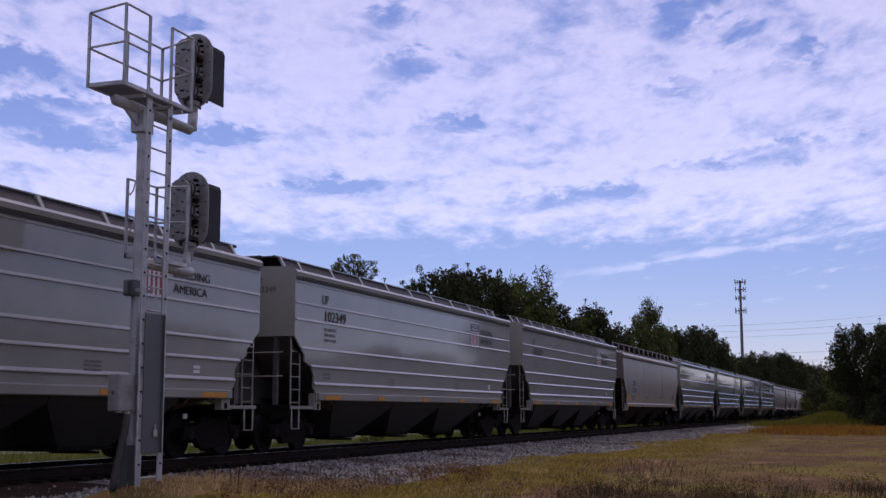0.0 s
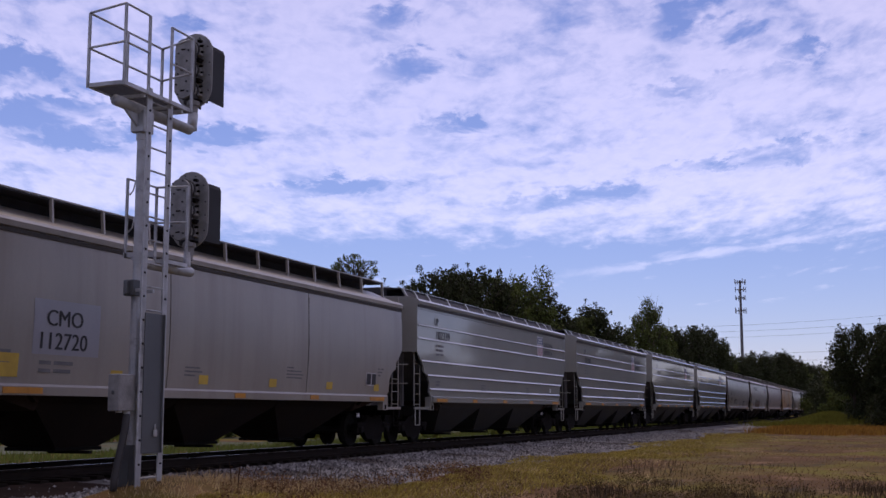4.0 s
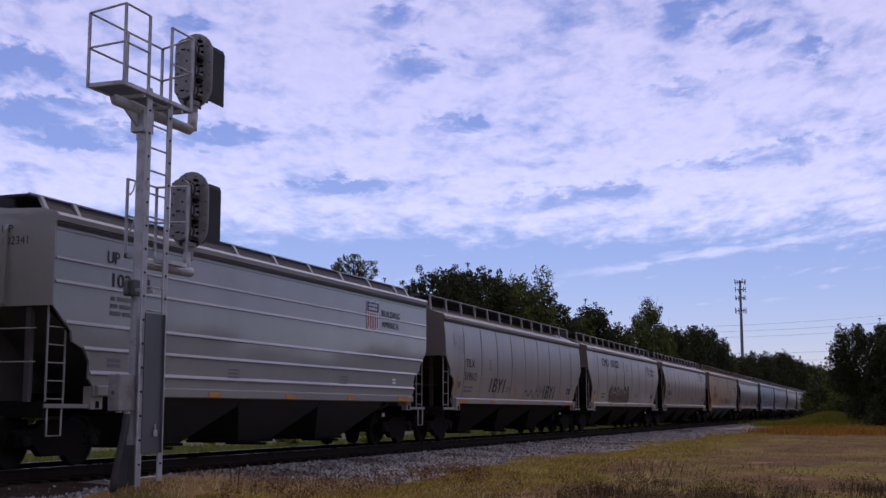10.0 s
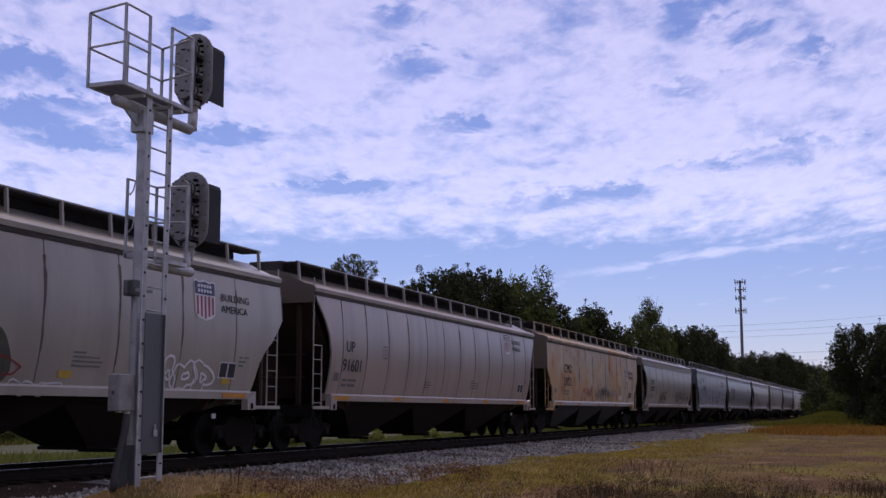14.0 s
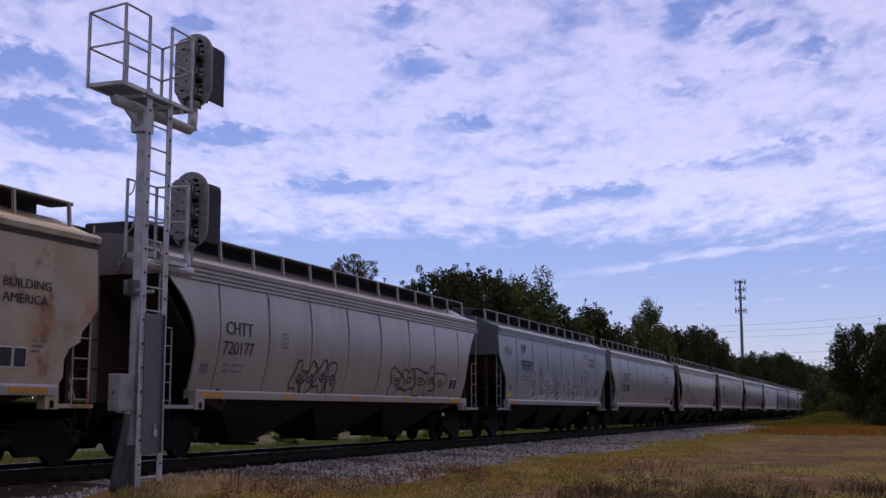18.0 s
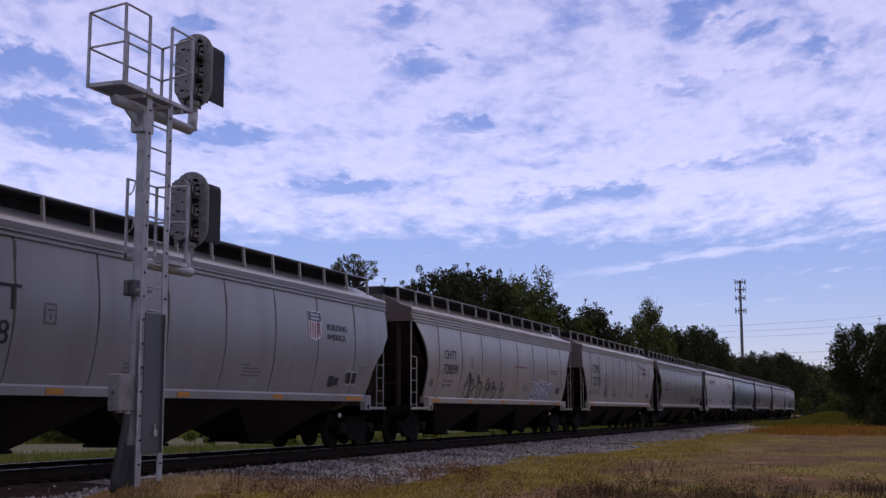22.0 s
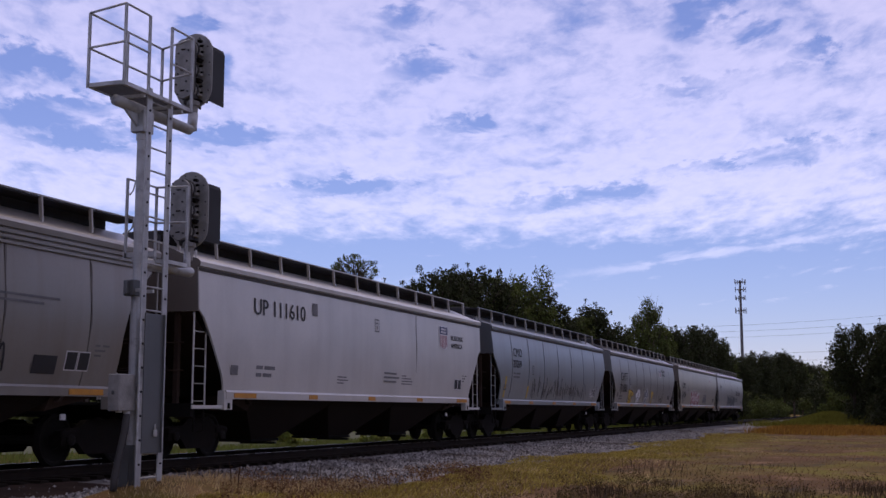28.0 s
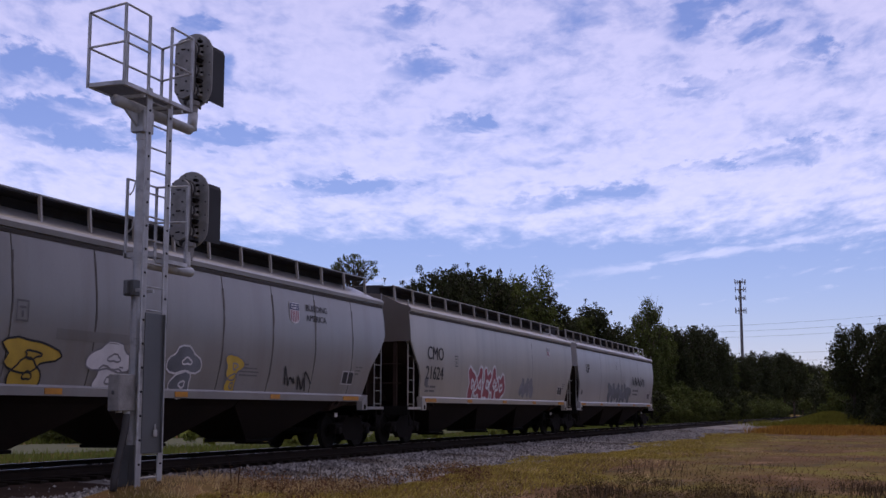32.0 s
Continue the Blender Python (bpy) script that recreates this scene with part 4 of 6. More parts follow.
def ground_z(x, y):
    """Height of the ground: level beside the line, a grassy mound, gentle unevenness, sunk under the ballast."""
    x, y = np.asarray(x, float), np.asarray(y, float)
    z = 0.05 * np.sin(x * 0.35 + 0.7) * np.sin(y * 0.16) + 0.03 * np.sin(x * 0.9 + y * 0.6)
    z = z + 0.95 * np.exp(-(((x + 5.0) / 2.7) ** 2 + ((y - 124) / 7.0) ** 2))
    z = z + 0.5 * np.exp(-(((x + 1.0) / 3.0) ** 2 + ((y - 116) / 6.0) ** 2))
    bed = np.clip((x + 19.5) / 2.0, 0, 1) * np.clip((-9.0 - x) / 1.2, 0, 1)
    z = z * (1 - bed) - 0.16 * bed
    # dirt shoulder round the foot of the signal
    z = z + 0.54 * np.exp(-(((x + 10.4) / 1.15) ** 2 + ((y - 16.4) / 2.4) ** 2))
    far = np.clip((-19 - x) / 6, 0, 1)
    return z + 0.12 * far


def patch_mesh(name, xs, ys, zf):
    X, Y = np.meshgrid(xs, ys)
    Z = zf(X, Y)
    v = np.stack([X, Y, Z], -1).reshape(-1, 3)
    m, n = len(xs), len(ys)
    i = (np.arange(n - 1)[:, None] * m + np.arange(m - 1)[None, :]).reshape(-1)
    f = np.stack([i, i + 1, i + m + 1, i + m], -1)
    return mesh(name, v.tolist(), f.tolist(), True)


GRASS_GROUND = mat("dry_grass_ground", (0.128, 0.082, 0.034), 0.95, 0, 0.3, 0.5, 7, 0.8, tint=(0.148, 0.080, 0.042), spec=0.05,
                   patches=(((0.155, 0.130, 0.026), 0.22, 0.44, 0.58), ((0.062, 0.044, 0.026), 0.4, 0.54, 0.68), ((0.235, 0.145, 0.080), 0.7, 0.55, 0.70)))
xs = np.concatenate([np.linspace(-2600, -120, 14), np.linspace(-90, -24, 12), np.linspace(-22, 14, 91), np.linspace(18, 90, 10), np.linspace(120, 2600, 14)])
ys = np.concatenate([np.linspace(-1500, -60, 12), np.linspace(-40, 8, 13), np.linspace(9, 60, 120), np.linspace(62, 200, 90), np.linspace(210, 600, 20), np.linspace(700, 4400, 14)])
tagged(part("ground", patch_mesh("ground", xs, ys, ground_z), GRASS_GROUND), "dry yellow-brown grassy ground beside the railway", "ground", kind="structure")

BALLAST = mat("grey_crushed_stone", (0.22, 0.212, 0.205), 0.9, 0, 0.5, 1.2, 22, 1.0, spec=0.1, patches=(((0.085, 0.072, 0.062), 0.45, 0.52, 0.66),))


def ballast_z(x, y):
    x = np.asarray(x, float)
    prof = np.interp(x, [-19.2, -16.4, -16.2, -13.9, -13.3, -12.7, -11.6, -9.0, -8.2], [-0.12, 0.22, 0.25, 0.24, 0.22, 0.19, 0.08, 0.015, -0.14])
    return prof + 0.015 * np.sin(x * 9 + y * 7) * np.sin(y * 11) - 0.05 * (np.sin(y * 0.7) * np.sin(y * 0.23 + 1) + 0.2) * np.clip((x + 10.6) / 1.5, 0, 1)


bys = np.concatenate([np.linspace(-60, 8, 20), np.linspace(9, 60, 240), np.linspace(61, 220, 160), np.linspace(225, 900, 40)])
tagged(part("ballast", patch_mesh("ballast", np.concatenate([np.linspace(-19.2, -14.0, 12), np.linspace(-13.9, -8.2, 34)]), bys, ballast_z), BALLAST), "grey crushed-stone ballast bed under the track", "ballast", kind="structure")

# near-black stone under and beside the rails, the train's shade in its colour
SHADED_BALLAST = mat("train_shaded_ballast", (0.030, 0.025, 0.021), 0.95, 0, 0.4, 2.0, 22, 0.8, spec=0.05)
tagged(part("stained_ballast", patch_mesh("stained_ballast", np.concatenate([np.linspace(-15.9, -13.2, 8), np.linspace(-13.1, -12.86, 4)]), bys, lambda x, y: ballast_z(x, y) + 0.008 - 0.05 * (x > -12.9)), SHADED_BALLAST), "stone between and beside the rails, coloured dark for the train's shade", "ballast", kind="structure")

# brown dirt beside the rail, short of the signal, rail shade in its colour
DIRT_AND_SHADE = mat("shaded_brown_dirt", (0.050, 0.034, 0.025), 0.95, 0, 0.4, 1.5, 18, 0.9, spec=0.05)
tagged(part("dirt_strip", patch_mesh("dirt_strip", np.linspace(-13.0, -11.75, 10), np.linspace(9, 18.6, 50), lambda x, y: ballast_z(x, y) + 0.03 - 0.09 * np.clip((x + 12.1) / 0.4 + 0.35 * np.sin(y * 2.3) + 0.2 * np.sin(y * 5.1), 0, 1) - 0.09 * np.clip((y - 17.4) / 1.0, 0, 1)), DIRT_AND_SHADE),
       "brown dirt beside the rail, darkened for the shade there", "dirt", kind="structure")
# loose stones on the shoulder
rs = np.random.RandomState(4)
n = 44000
sy = 12 + 78 * rs.rand(n) ** 1.6
sx = -12.8 + (3.9 + 0.5 * np.sin(sy * 0.7)) * rs.rand(n)
on_stone = (sy > 18.0) | (sx > -12.0 - 0.15 * np.sin(sy * 2.3)) | (rs.rand(n) < 0.06)
sx, sy = sx[on_stone], sy[on_stone]
n = len(sx)
sz = ballast_z(sx, sy)
size = 0.017 + 0.028 * rs.rand(n)
base = np.array([(1, 0, 0), (0, 1, 0), (-1, 0, 0), (0, -1, 0), (0, 0, 1)], float)
ang = rs.rand(n) * 6.28
ca, sa = np.cos(ang), np.sin(ang)
V = np.zeros((n, 5, 3))
b = base[None] * (size[:, None, None] * (0.7 + 0.7 * rs.rand(n, 5, 1)))
V[..., 0] = b[..., 0] * ca[:, None] - b[..., 1] * sa[:, None] + sx[:, None]
V[..., 1] = b[..., 0] * sa[:, None] + b[..., 1] * ca[:, None] + sy[:, None]
V[..., 2] = b[..., 2] + sz[:, None] - 0.004 + 0.02 * rs.rand(n, 5) * size[:, None] / 0.04
off = (np.arange(n) * 5)[:, None, None]
F = (np.array([(0, 1, 4), (1, 2, 4), (2, 3, 4), (3, 0, 4)])[None] + off).reshape(-1, 3)
STONES = mat("loose_stone", (0.235, 0.225, 0.215), 0.9, 0, 0.25, 4, 30, 0.3, island=0.85, spec=0.1, patches=(((0.10, 0.082, 0.07), 0.45, 0.52, 0.66),))
tagged(part("ballast_stones", mesh("ballast_stones", V.reshape(-1, 3).tolist(), F.tolist()), STONES), "loose grey crushed stones on the track shoulder", "stones", kind="stuff")

# track
track = tagged(new("railway_track"), "single railway track with worn steel rails on dark wooden ties", "railway track", kind="structure")
RAIL = mat("rusty_rail_web", (0.02, 0.015, 0.012), 0.85, 0, 0.3, 2, 25, 0.2, spec=0.1)
SHINE = mat("polished_rail_head", (0.20, 0.20, 0.21), 0.28, 0.9, 0.1, 2, 25, 0.02)
TIE = mat("creosoted_tie", (0.016, 0.012, 0.009), 0.9, 0, 0.4, 3, 25, 0.4, piece=0.35, spec=0.1)
web = [(-0.075, 0.275), (0.075, 0.275), (0.075, 0.288), (0.012, 0.31), (0.012, 0.405), (0.035, 0.415), (0.035, 0.443), (-0.035, 0.443), (-0.035, 0.415), (-0.012, 0.405), (-0.012, 0.31), (-0.075, 0.288)]
for sx_ in (-0.753, 0.753):
    r = part("rail", prism([(TRACK_X + sx_ + p, q) for p, q in web], "y", -60, 900), RAIL, track)
    part("rail_head", box(TRACK_X + sx_ - 0.033, TRACK_X + sx_ + 0.033, -60, 900, 0.4435, 0.45), SHINE, r)
tie = box(-1.3, 1.3, -0.115, 0.115, 0.10, 0.276, 0.012)
for i in range(290):
    part("tie", tie, TIE, track, "", Matrix.Translation((TRACK_X + random.uniform(-0.04, 0.04), 8 + i * 0.52, 0)) @ Matrix.Rotation(random.uniform(-0.02, 0.02), 4, "Z"))

# ---- grass and weeds ----


def blades(name, label, n, place, h, w, material, lean=0.35, category="grass", tips=False):
    """Many thin bent blades; place(rs, n) gives their x and y."""
    rs = np.random.RandomState(len(name) * 7 + n % 97)
    x, y = place(rs, n)
    n = len(x)
    z = np.maximum(ground_z(x, y), np.where((x < -8.2) & (x > -19.2), ballast_z(x, y), -9))
    hh = h * (0.45 + 0.75 * rs.rand(n))
    a = rs.rand(n) * 6.283
    ww = w * (0.6 + 0.8 * rs.rand(n))
    dx, dy = lean * hh * (rs.rand(n) - 0.35), lean * hh * (rs.rand(n) - 0.5)
    px, py = np.cos(a) * ww, np.sin(a) * ww
    z0 = z - 0.02
    V = np.zeros((n, 5, 3))
    V[:, 0] = np.stack([x - px, y - py, z0], -1)
    V[:, 1] = np.stack([x + px, y + py, z0], -1)
    V[:, 2] = np.stack([x + px * 0.8 + dx * 0.35, y + py * 0.8 + dy * 0.35, z0 + hh * 0.6], -1)
    V[:, 3] = np.stack([x - px * 0.8 + dx * 0.35, y - py * 0.8 + dy * 0.35, z0 + hh * 0.6], -1)
    V[:, 4] = np.stack([x + dx, y + dy, z0 + hh], -1)
    if tips:
        V[:, 2:4, 0:2] += (V[:, 2:4, 0:2] - (x + dx * 0.35)[:, None, None] * np.array([1, 0]) - (y + dy * 0.35)[:, None, None] * np.array([0, 1])) * 1.2
    off = np.arange(n) * 5
    quads = np.stack([off, off + 1, off + 2, off + 3], -1)
    tris = np.stack([off + 3, off + 2, off + 4], -1)
    me = mesh(name, V.reshape(-1, 3).tolist(), quads.tolist() + tris.tolist())
    return tagged(part(name, me, material), label, category, kind="stuff")


def clumped(x0, x1, y0, y1, clumps, spread):
    def f(rs, n):
        cx, cy = x0 + (x1 - x0) * rs.rand(clumps), y0 + (y1 - y0) * rs.rand(clumps)
        k = rs.randint(0, clumps, n)
        return cx[k] + spread * rs.randn(n), cy[k] + spread * 1.3 * rs.randn(n)
    return f


def keep(x, y, m):
    return x[m], y[m]


def edge_x(y):
    """Where the grass meets the stone shoulder."""
    return -8.95 + 0.50 * np.sin(y * 0.31 + 0.9) + 0.28 * np.sin(y * 0.83 + 1) + 0.16 * np.sin(y * 2.3) + 0.1 * np.sin(y * 5.1)


def meadow(rs, n):
    y = 14 + 95 * rs.rand(n) ** 1.7
    x = -10.6 + 14.5 * rs.rand(n)
    return keep(x, y, x > edge_x(y) - 0.25)


STRAW = mat("straw_grass", (0.52, 0.385, 0.21), 0.9, 0, 0.3, 0.5, 8, 0, island=0.4, spec=0.1, through_leaf=0.25)
OLIVE = mat("olive_grass", (0.34, 0.265, 0.07), 0.9, 0, 0.3, 0.5, 8, 0, island=0.4, spec=0.1, through_leaf=0.25)
PINKISH = mat("pinkish_dead_grass", (0.27, 0.175, 0.085), 0.9, 0, 0.3, 0.4, 8, 0, island=0.4, spec=0.1, through_leaf=0.2)
SEED = mat("dark_seed_stalks", (0.085, 0.06, 0.035), 0.95, 0, 0.3, 1, 8, 0, island=0.4, spec=0.1)
SEDGE = mat("ochre_sedge", (0.30, 0.155, 0.032), 0.9, 0, 0.3, 0.3, 8, 0, island=0.4, spec=0.1, through_leaf=0.2)
GREEN = mat("fresh_green_grass", (0.175, 0.17, 0.03), 0.9, 0, 0.3, 0.3, 8, 0, island=0.35, spec=0.1, through_leaf=0.3)
FAR_GREEN = mat("sunny_green_grass", (0.135, 0.17, 0.042), 0.9, 0, 0.3, 0.3, 8, 0, island=0.3, spec=0.1, through_leaf=0.4)
blades("meadow_grass", "short dry mixed grass beside the ballast", 50000, meadow, 0.06, 0.010, PINKISH, 2.6)
blades("olive_grass", "low olive-green grass along the ballast edge", 36000,
       lambda rs, n: (lambda y, u: (edge_x(y) - 0.15 + 3.2 * u ** 1.8, y))(14 + 62 * rs.rand(n) ** 1.6, rs.rand(n)), 0.10, 0.011, OLIVE, 1.8)
blades("pale_grass", "pale bleached grass patches along the ballast edge", 14000,
       lambda rs, n: (lambda y, u: keep(edge_x(y) - 0.1 + 4.5 * u, y, np.sin(y * 0.9 + u * 5) + np.sin(y * 0.37 + u * 9 + 2) > 0.7))(15 + 55 * rs.rand(n) ** 1.7, rs.rand(n)), 0.09, 0.008, STRAW, 2.2)
blades("straw_tufts", "tall bleached straw tufts beside the signal foot", 3600, clumped(-10.0, -8.8, 17.2, 20.6, 40, 0.22), 0.19, 0.004, STRAW, 1.3)
blades("tall_stalks", "single tall dried stalks beside the signal foot", 90, clumped(-10.6, -8.6, 16.2, 22.5, 30, 0.35), 0.42, 0.004, SEED, 0.5, "weeds", True)
blades("straw_litter", "matted dry straw beside the ballast", 3200, clumped(-10.6, -9.0, 15, 20.5, 40, 0.28), 0.09, 0.005, STRAW, 1.2)
blades("seed_weeds", "dark brown seed-head weeds in the meadow", 2400, clumped(-4.6, 1.0, 17.0, 23, 50, 0.24), 0.20, 0.0035, SEED, 0.7, "weeds", True)
blades("seed_heads", "scattered dark weeds further off in the meadow", 160, clumped(-6.5, -2, 24, 31, 14, 0.25), 0.24, 0.004, SEED, 0.6, "weeds", True)
blades("ochre_sedge", "ochre and rust-coloured sedge below the mound", 17000, clumped(-8.2, 3.0, 74, 108, 120, 0.8), 0.30, 0.016, SEDGE, 0.9)
blades("mound_grass", "bright green grass on a low mound", 24000,
       lambda rs, n: (-4.9 + 2.5 * rs.randn(n), 121 + 5 * rs.randn(n)), 0.5, 0.022, GREEN, 0.6)
blades("far_side_grass", "sunny green grass beyond the track", 26000,
       lambda rs, n: (-19.2 - 3.4 * rs.rand(n), 14 + 110 * rs.rand(n) ** 1.3), 0.27, 0.011, FAR_GREEN, 0.9)
blades("far_meadow_grass", "green meadow grass beyond the lane", 22000,
       lambda rs, n: (-30.2 - 22 * rs.rand(n) ** 1.3, 20 + 120 * rs.rand(n)), 0.25, 0.03, FAR_GREEN, 0.9)
PALE = mat("pale_gravel_lane", (0.10, 0.108, 0.065), 0.95, 0, 0.2, 0.4, 10, 0.4, spec=0.1)
tagged(part("gravel_lane", patch_mesh("gravel_lane", np.linspace(-30.0, -23.4, 6), np.linspace(-20, 160, 60), lambda x, y: ground_z(x, y) + 0.03), PALE), "pale gravel lane beyond the track", "lane", kind="structure")

# ---- trees and bushes ----
BARK = mat("grey_brown_bark", (0.07, 0.055, 0.042), 0.95, 0, 0.3, 2, 15, 0.6)
LEAF_DARK = mat("dark_oak_leaves", (0.038, 0.046, 0.016), 0.75, 0, 0.25, 0.25, 3, 0, island=0.5, spec=0.2, through_leaf=0.15)
LEAF_MID = mat("mid_green_leaves", (0.085, 0.105, 0.026), 0.75, 0, 0.25, 0.25, 3, 0, island=0.5, spec=0.25, through_leaf=0.3)
LEAF_LIGHT = mat("light_green_leaves", (0.32, 0.37, 0.10), 0.75, 0, 0.25, 0.25, 3, 0, island=0.4, spec=0.2, through_leaf=0.55)


def leaf_cloud(rs, lobes, n, size):
    """Leaves as small folded quads scattered through the lobes, denser to their rim."""
    w = np.array([l[3] ** 2 for l in lobes])
    k = rs.choice(len(lobes), n, p=w / w.sum())
    c = np.array([l[:3] for l in lobes])[k]
    r = np.array([l[3] for l in lobes])[k]
    d = rs.randn(n, 3)
    d /= np.linalg.norm(d, axis=1)[:, None]
    bump = 1 + 0.25 * np.sin(d[:, 0] * 7 + k) * np.sin(d[:, 2] * 6 + 2 * k) + 0.2 * np.sin(d[:, 1] * 11 + 3 * k)
    p = c + d * (r * bump * (0.35 + 0.65 * rs.rand(n) ** 0.4))[:, None] * np.array([1, 1, 0.85])
    a, b = rs.randn(n, 3), rs.randn(n, 3)
    a /= np.linalg.norm(a, axis=1)[:, None]
    b -= a * (a * b).sum(1)[:, None]
    b /= np.linalg.norm(b, axis=1)[:, None]
    s = (size * (0.6 + 0.8 * rs.rand(n)))[:, None]
    V = np.stack([p - a * s, p + b * s * 0.55, p + a * s, p - b * s * 0.55], 1)
    o = np.arange(n)[:, None] * 4
    return V.reshape(-1, 3), (np.array([[0, 1, 2, 3]]) + o)


def tree(name, label, height, spread, trunk, seed, leaf, n=7000, lobes=16, size=0.17, twiggy=0.0, low=0.35, sprigs=0):
    """Tapered trunk, limbs to every lobe of an uneven crown."""
    rs = np.random.RandomState(seed)
    t = tagged(new(name), label, "tree" if "tree" in name else "bush")
    lo = []
    for i in range(lobes):
        z = height * (low + (0.93 - low) * (i + 0.5) / lobes)
        q = (z / height - low) / (1 - low)
        rad = spread * math.sqrt(max(0.05, 1 - (2 * q - 0.75) ** 2 * 0.75)) * (0.35 + 0.55 * rs.rand())
        a = i * 2.4 + rs.rand()
        lo.append((math.cos(a) * rad, math.sin(a) * rad, z + height * 0.04 * rs.randn() * q, spread * (0.42 - 0.17 * q) * (0.65 + 0.6 * rs.rand())))
    V, F = leaf_cloud(rs, lo, n, size)
    # leafy sprigs that stand out of the crown
    tips = []
    for k in range(sprigs):
        l = lo[rs.randint(lobes // 3, lobes)]
        d = rs.randn(3) * (1, 1, 0.5) + (0, 0, 0.9)
        d /= np.linalg.norm(d)
        out = np.array(l[:3]) + d * (l[3] * (1.05 + 0.45 * rs.rand()))
        tips.append((l, (float(out[0]), float(out[1]), float(out[2]), 0.16 + 0.2 * rs.rand())))
    if tips:
        V2, F2 = leaf_cloud(rs, [q for _, q in tips], 42 * sprigs, size * 0.75)
        F = np.concatenate([F, F2 + len(V)])
        V = np.concatenate([V, V2])
    if trunk:
        part("trunk", rod([(0, 0, -0.2), (0.1, 0.05, height * 0.3), (0.05, -0.1, height * 0.6), (0.1, 0, height * 0.85)], trunk, 8, trunk * 0.2), BARK, t)
        limbs = []
        for l in lo:
            z0 = max(height * 0.2, l[2] - spread * 0.55)
            limbs.append(rod([(0.05, 0, z0), (l[0] * 0.5, l[1] * 0.5, z0 + (l[2] - z0) * 0.6), (l[0], l[1], l[2] + l[3] * 0.4)], trunk * 0.32, 5, 0.02))
        limbs += [rod([l[:3], q[:3]], 0.03, 4, 0.012) for l, q in tips]
        for k in range(int(twiggy)):
            l = lo[rs.randint(len(lo) // 2, len(lo))]
            limbs.append(rod([(l[0], l[1], l[2]), (l[0] * 1.2 + rs.randn() * 0.4, l[1] * 1.2 + rs.randn() * 0.4, l[2] + 0.8 + 1.1 * rs.rand())], 0.03, 4, 0.008))
        part("branchwork", merged(limbs), BARK, t)
    part("crown", mesh("crown", V.tolist(), F.tolist()), leaf, t)
    return t


def spot(x, y, turn=0, grow=1.0, wide=None):
    w = wide or grow
    return Matrix.LocRotScale((x, y, float(ground_z(x, y)) - 0.05), Euler((0, 0, turn)), (w, w, grow))


OAKS = [tree("oak_tree", "dark green broadleaf tree behind the railway", 12.0, 3.6, 0.24, 11, LEAF_DARK, 21000, 42, 0.125, sprigs=60),
        tree("oak_tree", "dark green broadleaf tree with a ragged crown", 12.0, 3.2, 0.22, 12, LEAF_DARK, 18000, 36, 0.125, twiggy=12, sprigs=75),
        tree("ash_tree", "mid-green slender tree with an open crown", 12.0, 2.6, 0.18, 13, LEAF_MID, 15000, 34, 0.12, twiggy=10, sprigs=60),
        tree("airy_tree", "light airy tree with see-through crown", 12.0, 2.8, 0.16, 14, LEAF_MID, 9000, 44, 0.11, low=0.5),
        tree("bare_topped_tree", "mid-green tree with dead bare twigs on top", 12.0, 2.6, 0.15, 15, LEAF_MID, 15000, 40, 0.11, twiggy=34, low=0.2, sprigs=40)]


def umbrella_tree():
    """Bare trunk under a shallow dome of small leafy clumps on long limbs."""
    rs = np.random.RandomState(61)
    t = tagged(new("umbrella_tree"), "slender tree with a shallow open dome of dark leaf clumps", "tree")
    lo = []
    for k in range(52):
        r, a = 1.62 * math.sqrt(rs.rand()), 6.283 * rs.rand()
        lo.append((r * math.cos(a), r * math.sin(a), 11.35 - 0.36 * r * r + 0.22 * rs.randn(), 0.13 + 0.15 * rs.rand()))
    V, F = leaf_cloud(rs, lo, 2300, 0.062)
    part("trunk", rod([(0, 0, -0.2), (0.1, 0.05, 5), (0.0, 0.0, 8.6), (0.05, 0, 10.4)], 0.17, 8, 0.05), BARK, t)
    part("branchwork", merged([rod([(0, 0, 8.2 + 1.3 * rs.rand()), (l[0] * 0.55, l[1] * 0.55, l[2] - 0.55), l[:3]], 0.045, 5, 0.012) for l in lo]), BARK, t)
    part("crown", mesh("crown", V.tolist(), F.tolist()), LEAF_MID, t)
    return t


BUSHES = [tree("thicket_bush", "dense dark green undergrowth bush", 5.0, 3.0, 0, 21, LEAF_DARK, 8500, 13, 0.12, low=0.1),
          tree("thicket_bush", "dense mid-green undergrowth bush", 4.5, 2.8, 0, 22, LEAF_MID, 8000, 13, 0.12, low=0.1),
          tree("round_bush", "small bright green bush beyond the track", 1.3, 0.8, 0, 23, LEAF_LIGHT, 1600, 7, 0.07, low=0.25)]
umbrella_tree().matrix_basis = spot(-32.7, 73.7, 0.4, 1.0)
for i, ob in enumerate(OAKS + BUSHES):
    ob.matrix_basis = spot(48 + 3 * i, -20 + 16 * i)
rt = random.Random(9)
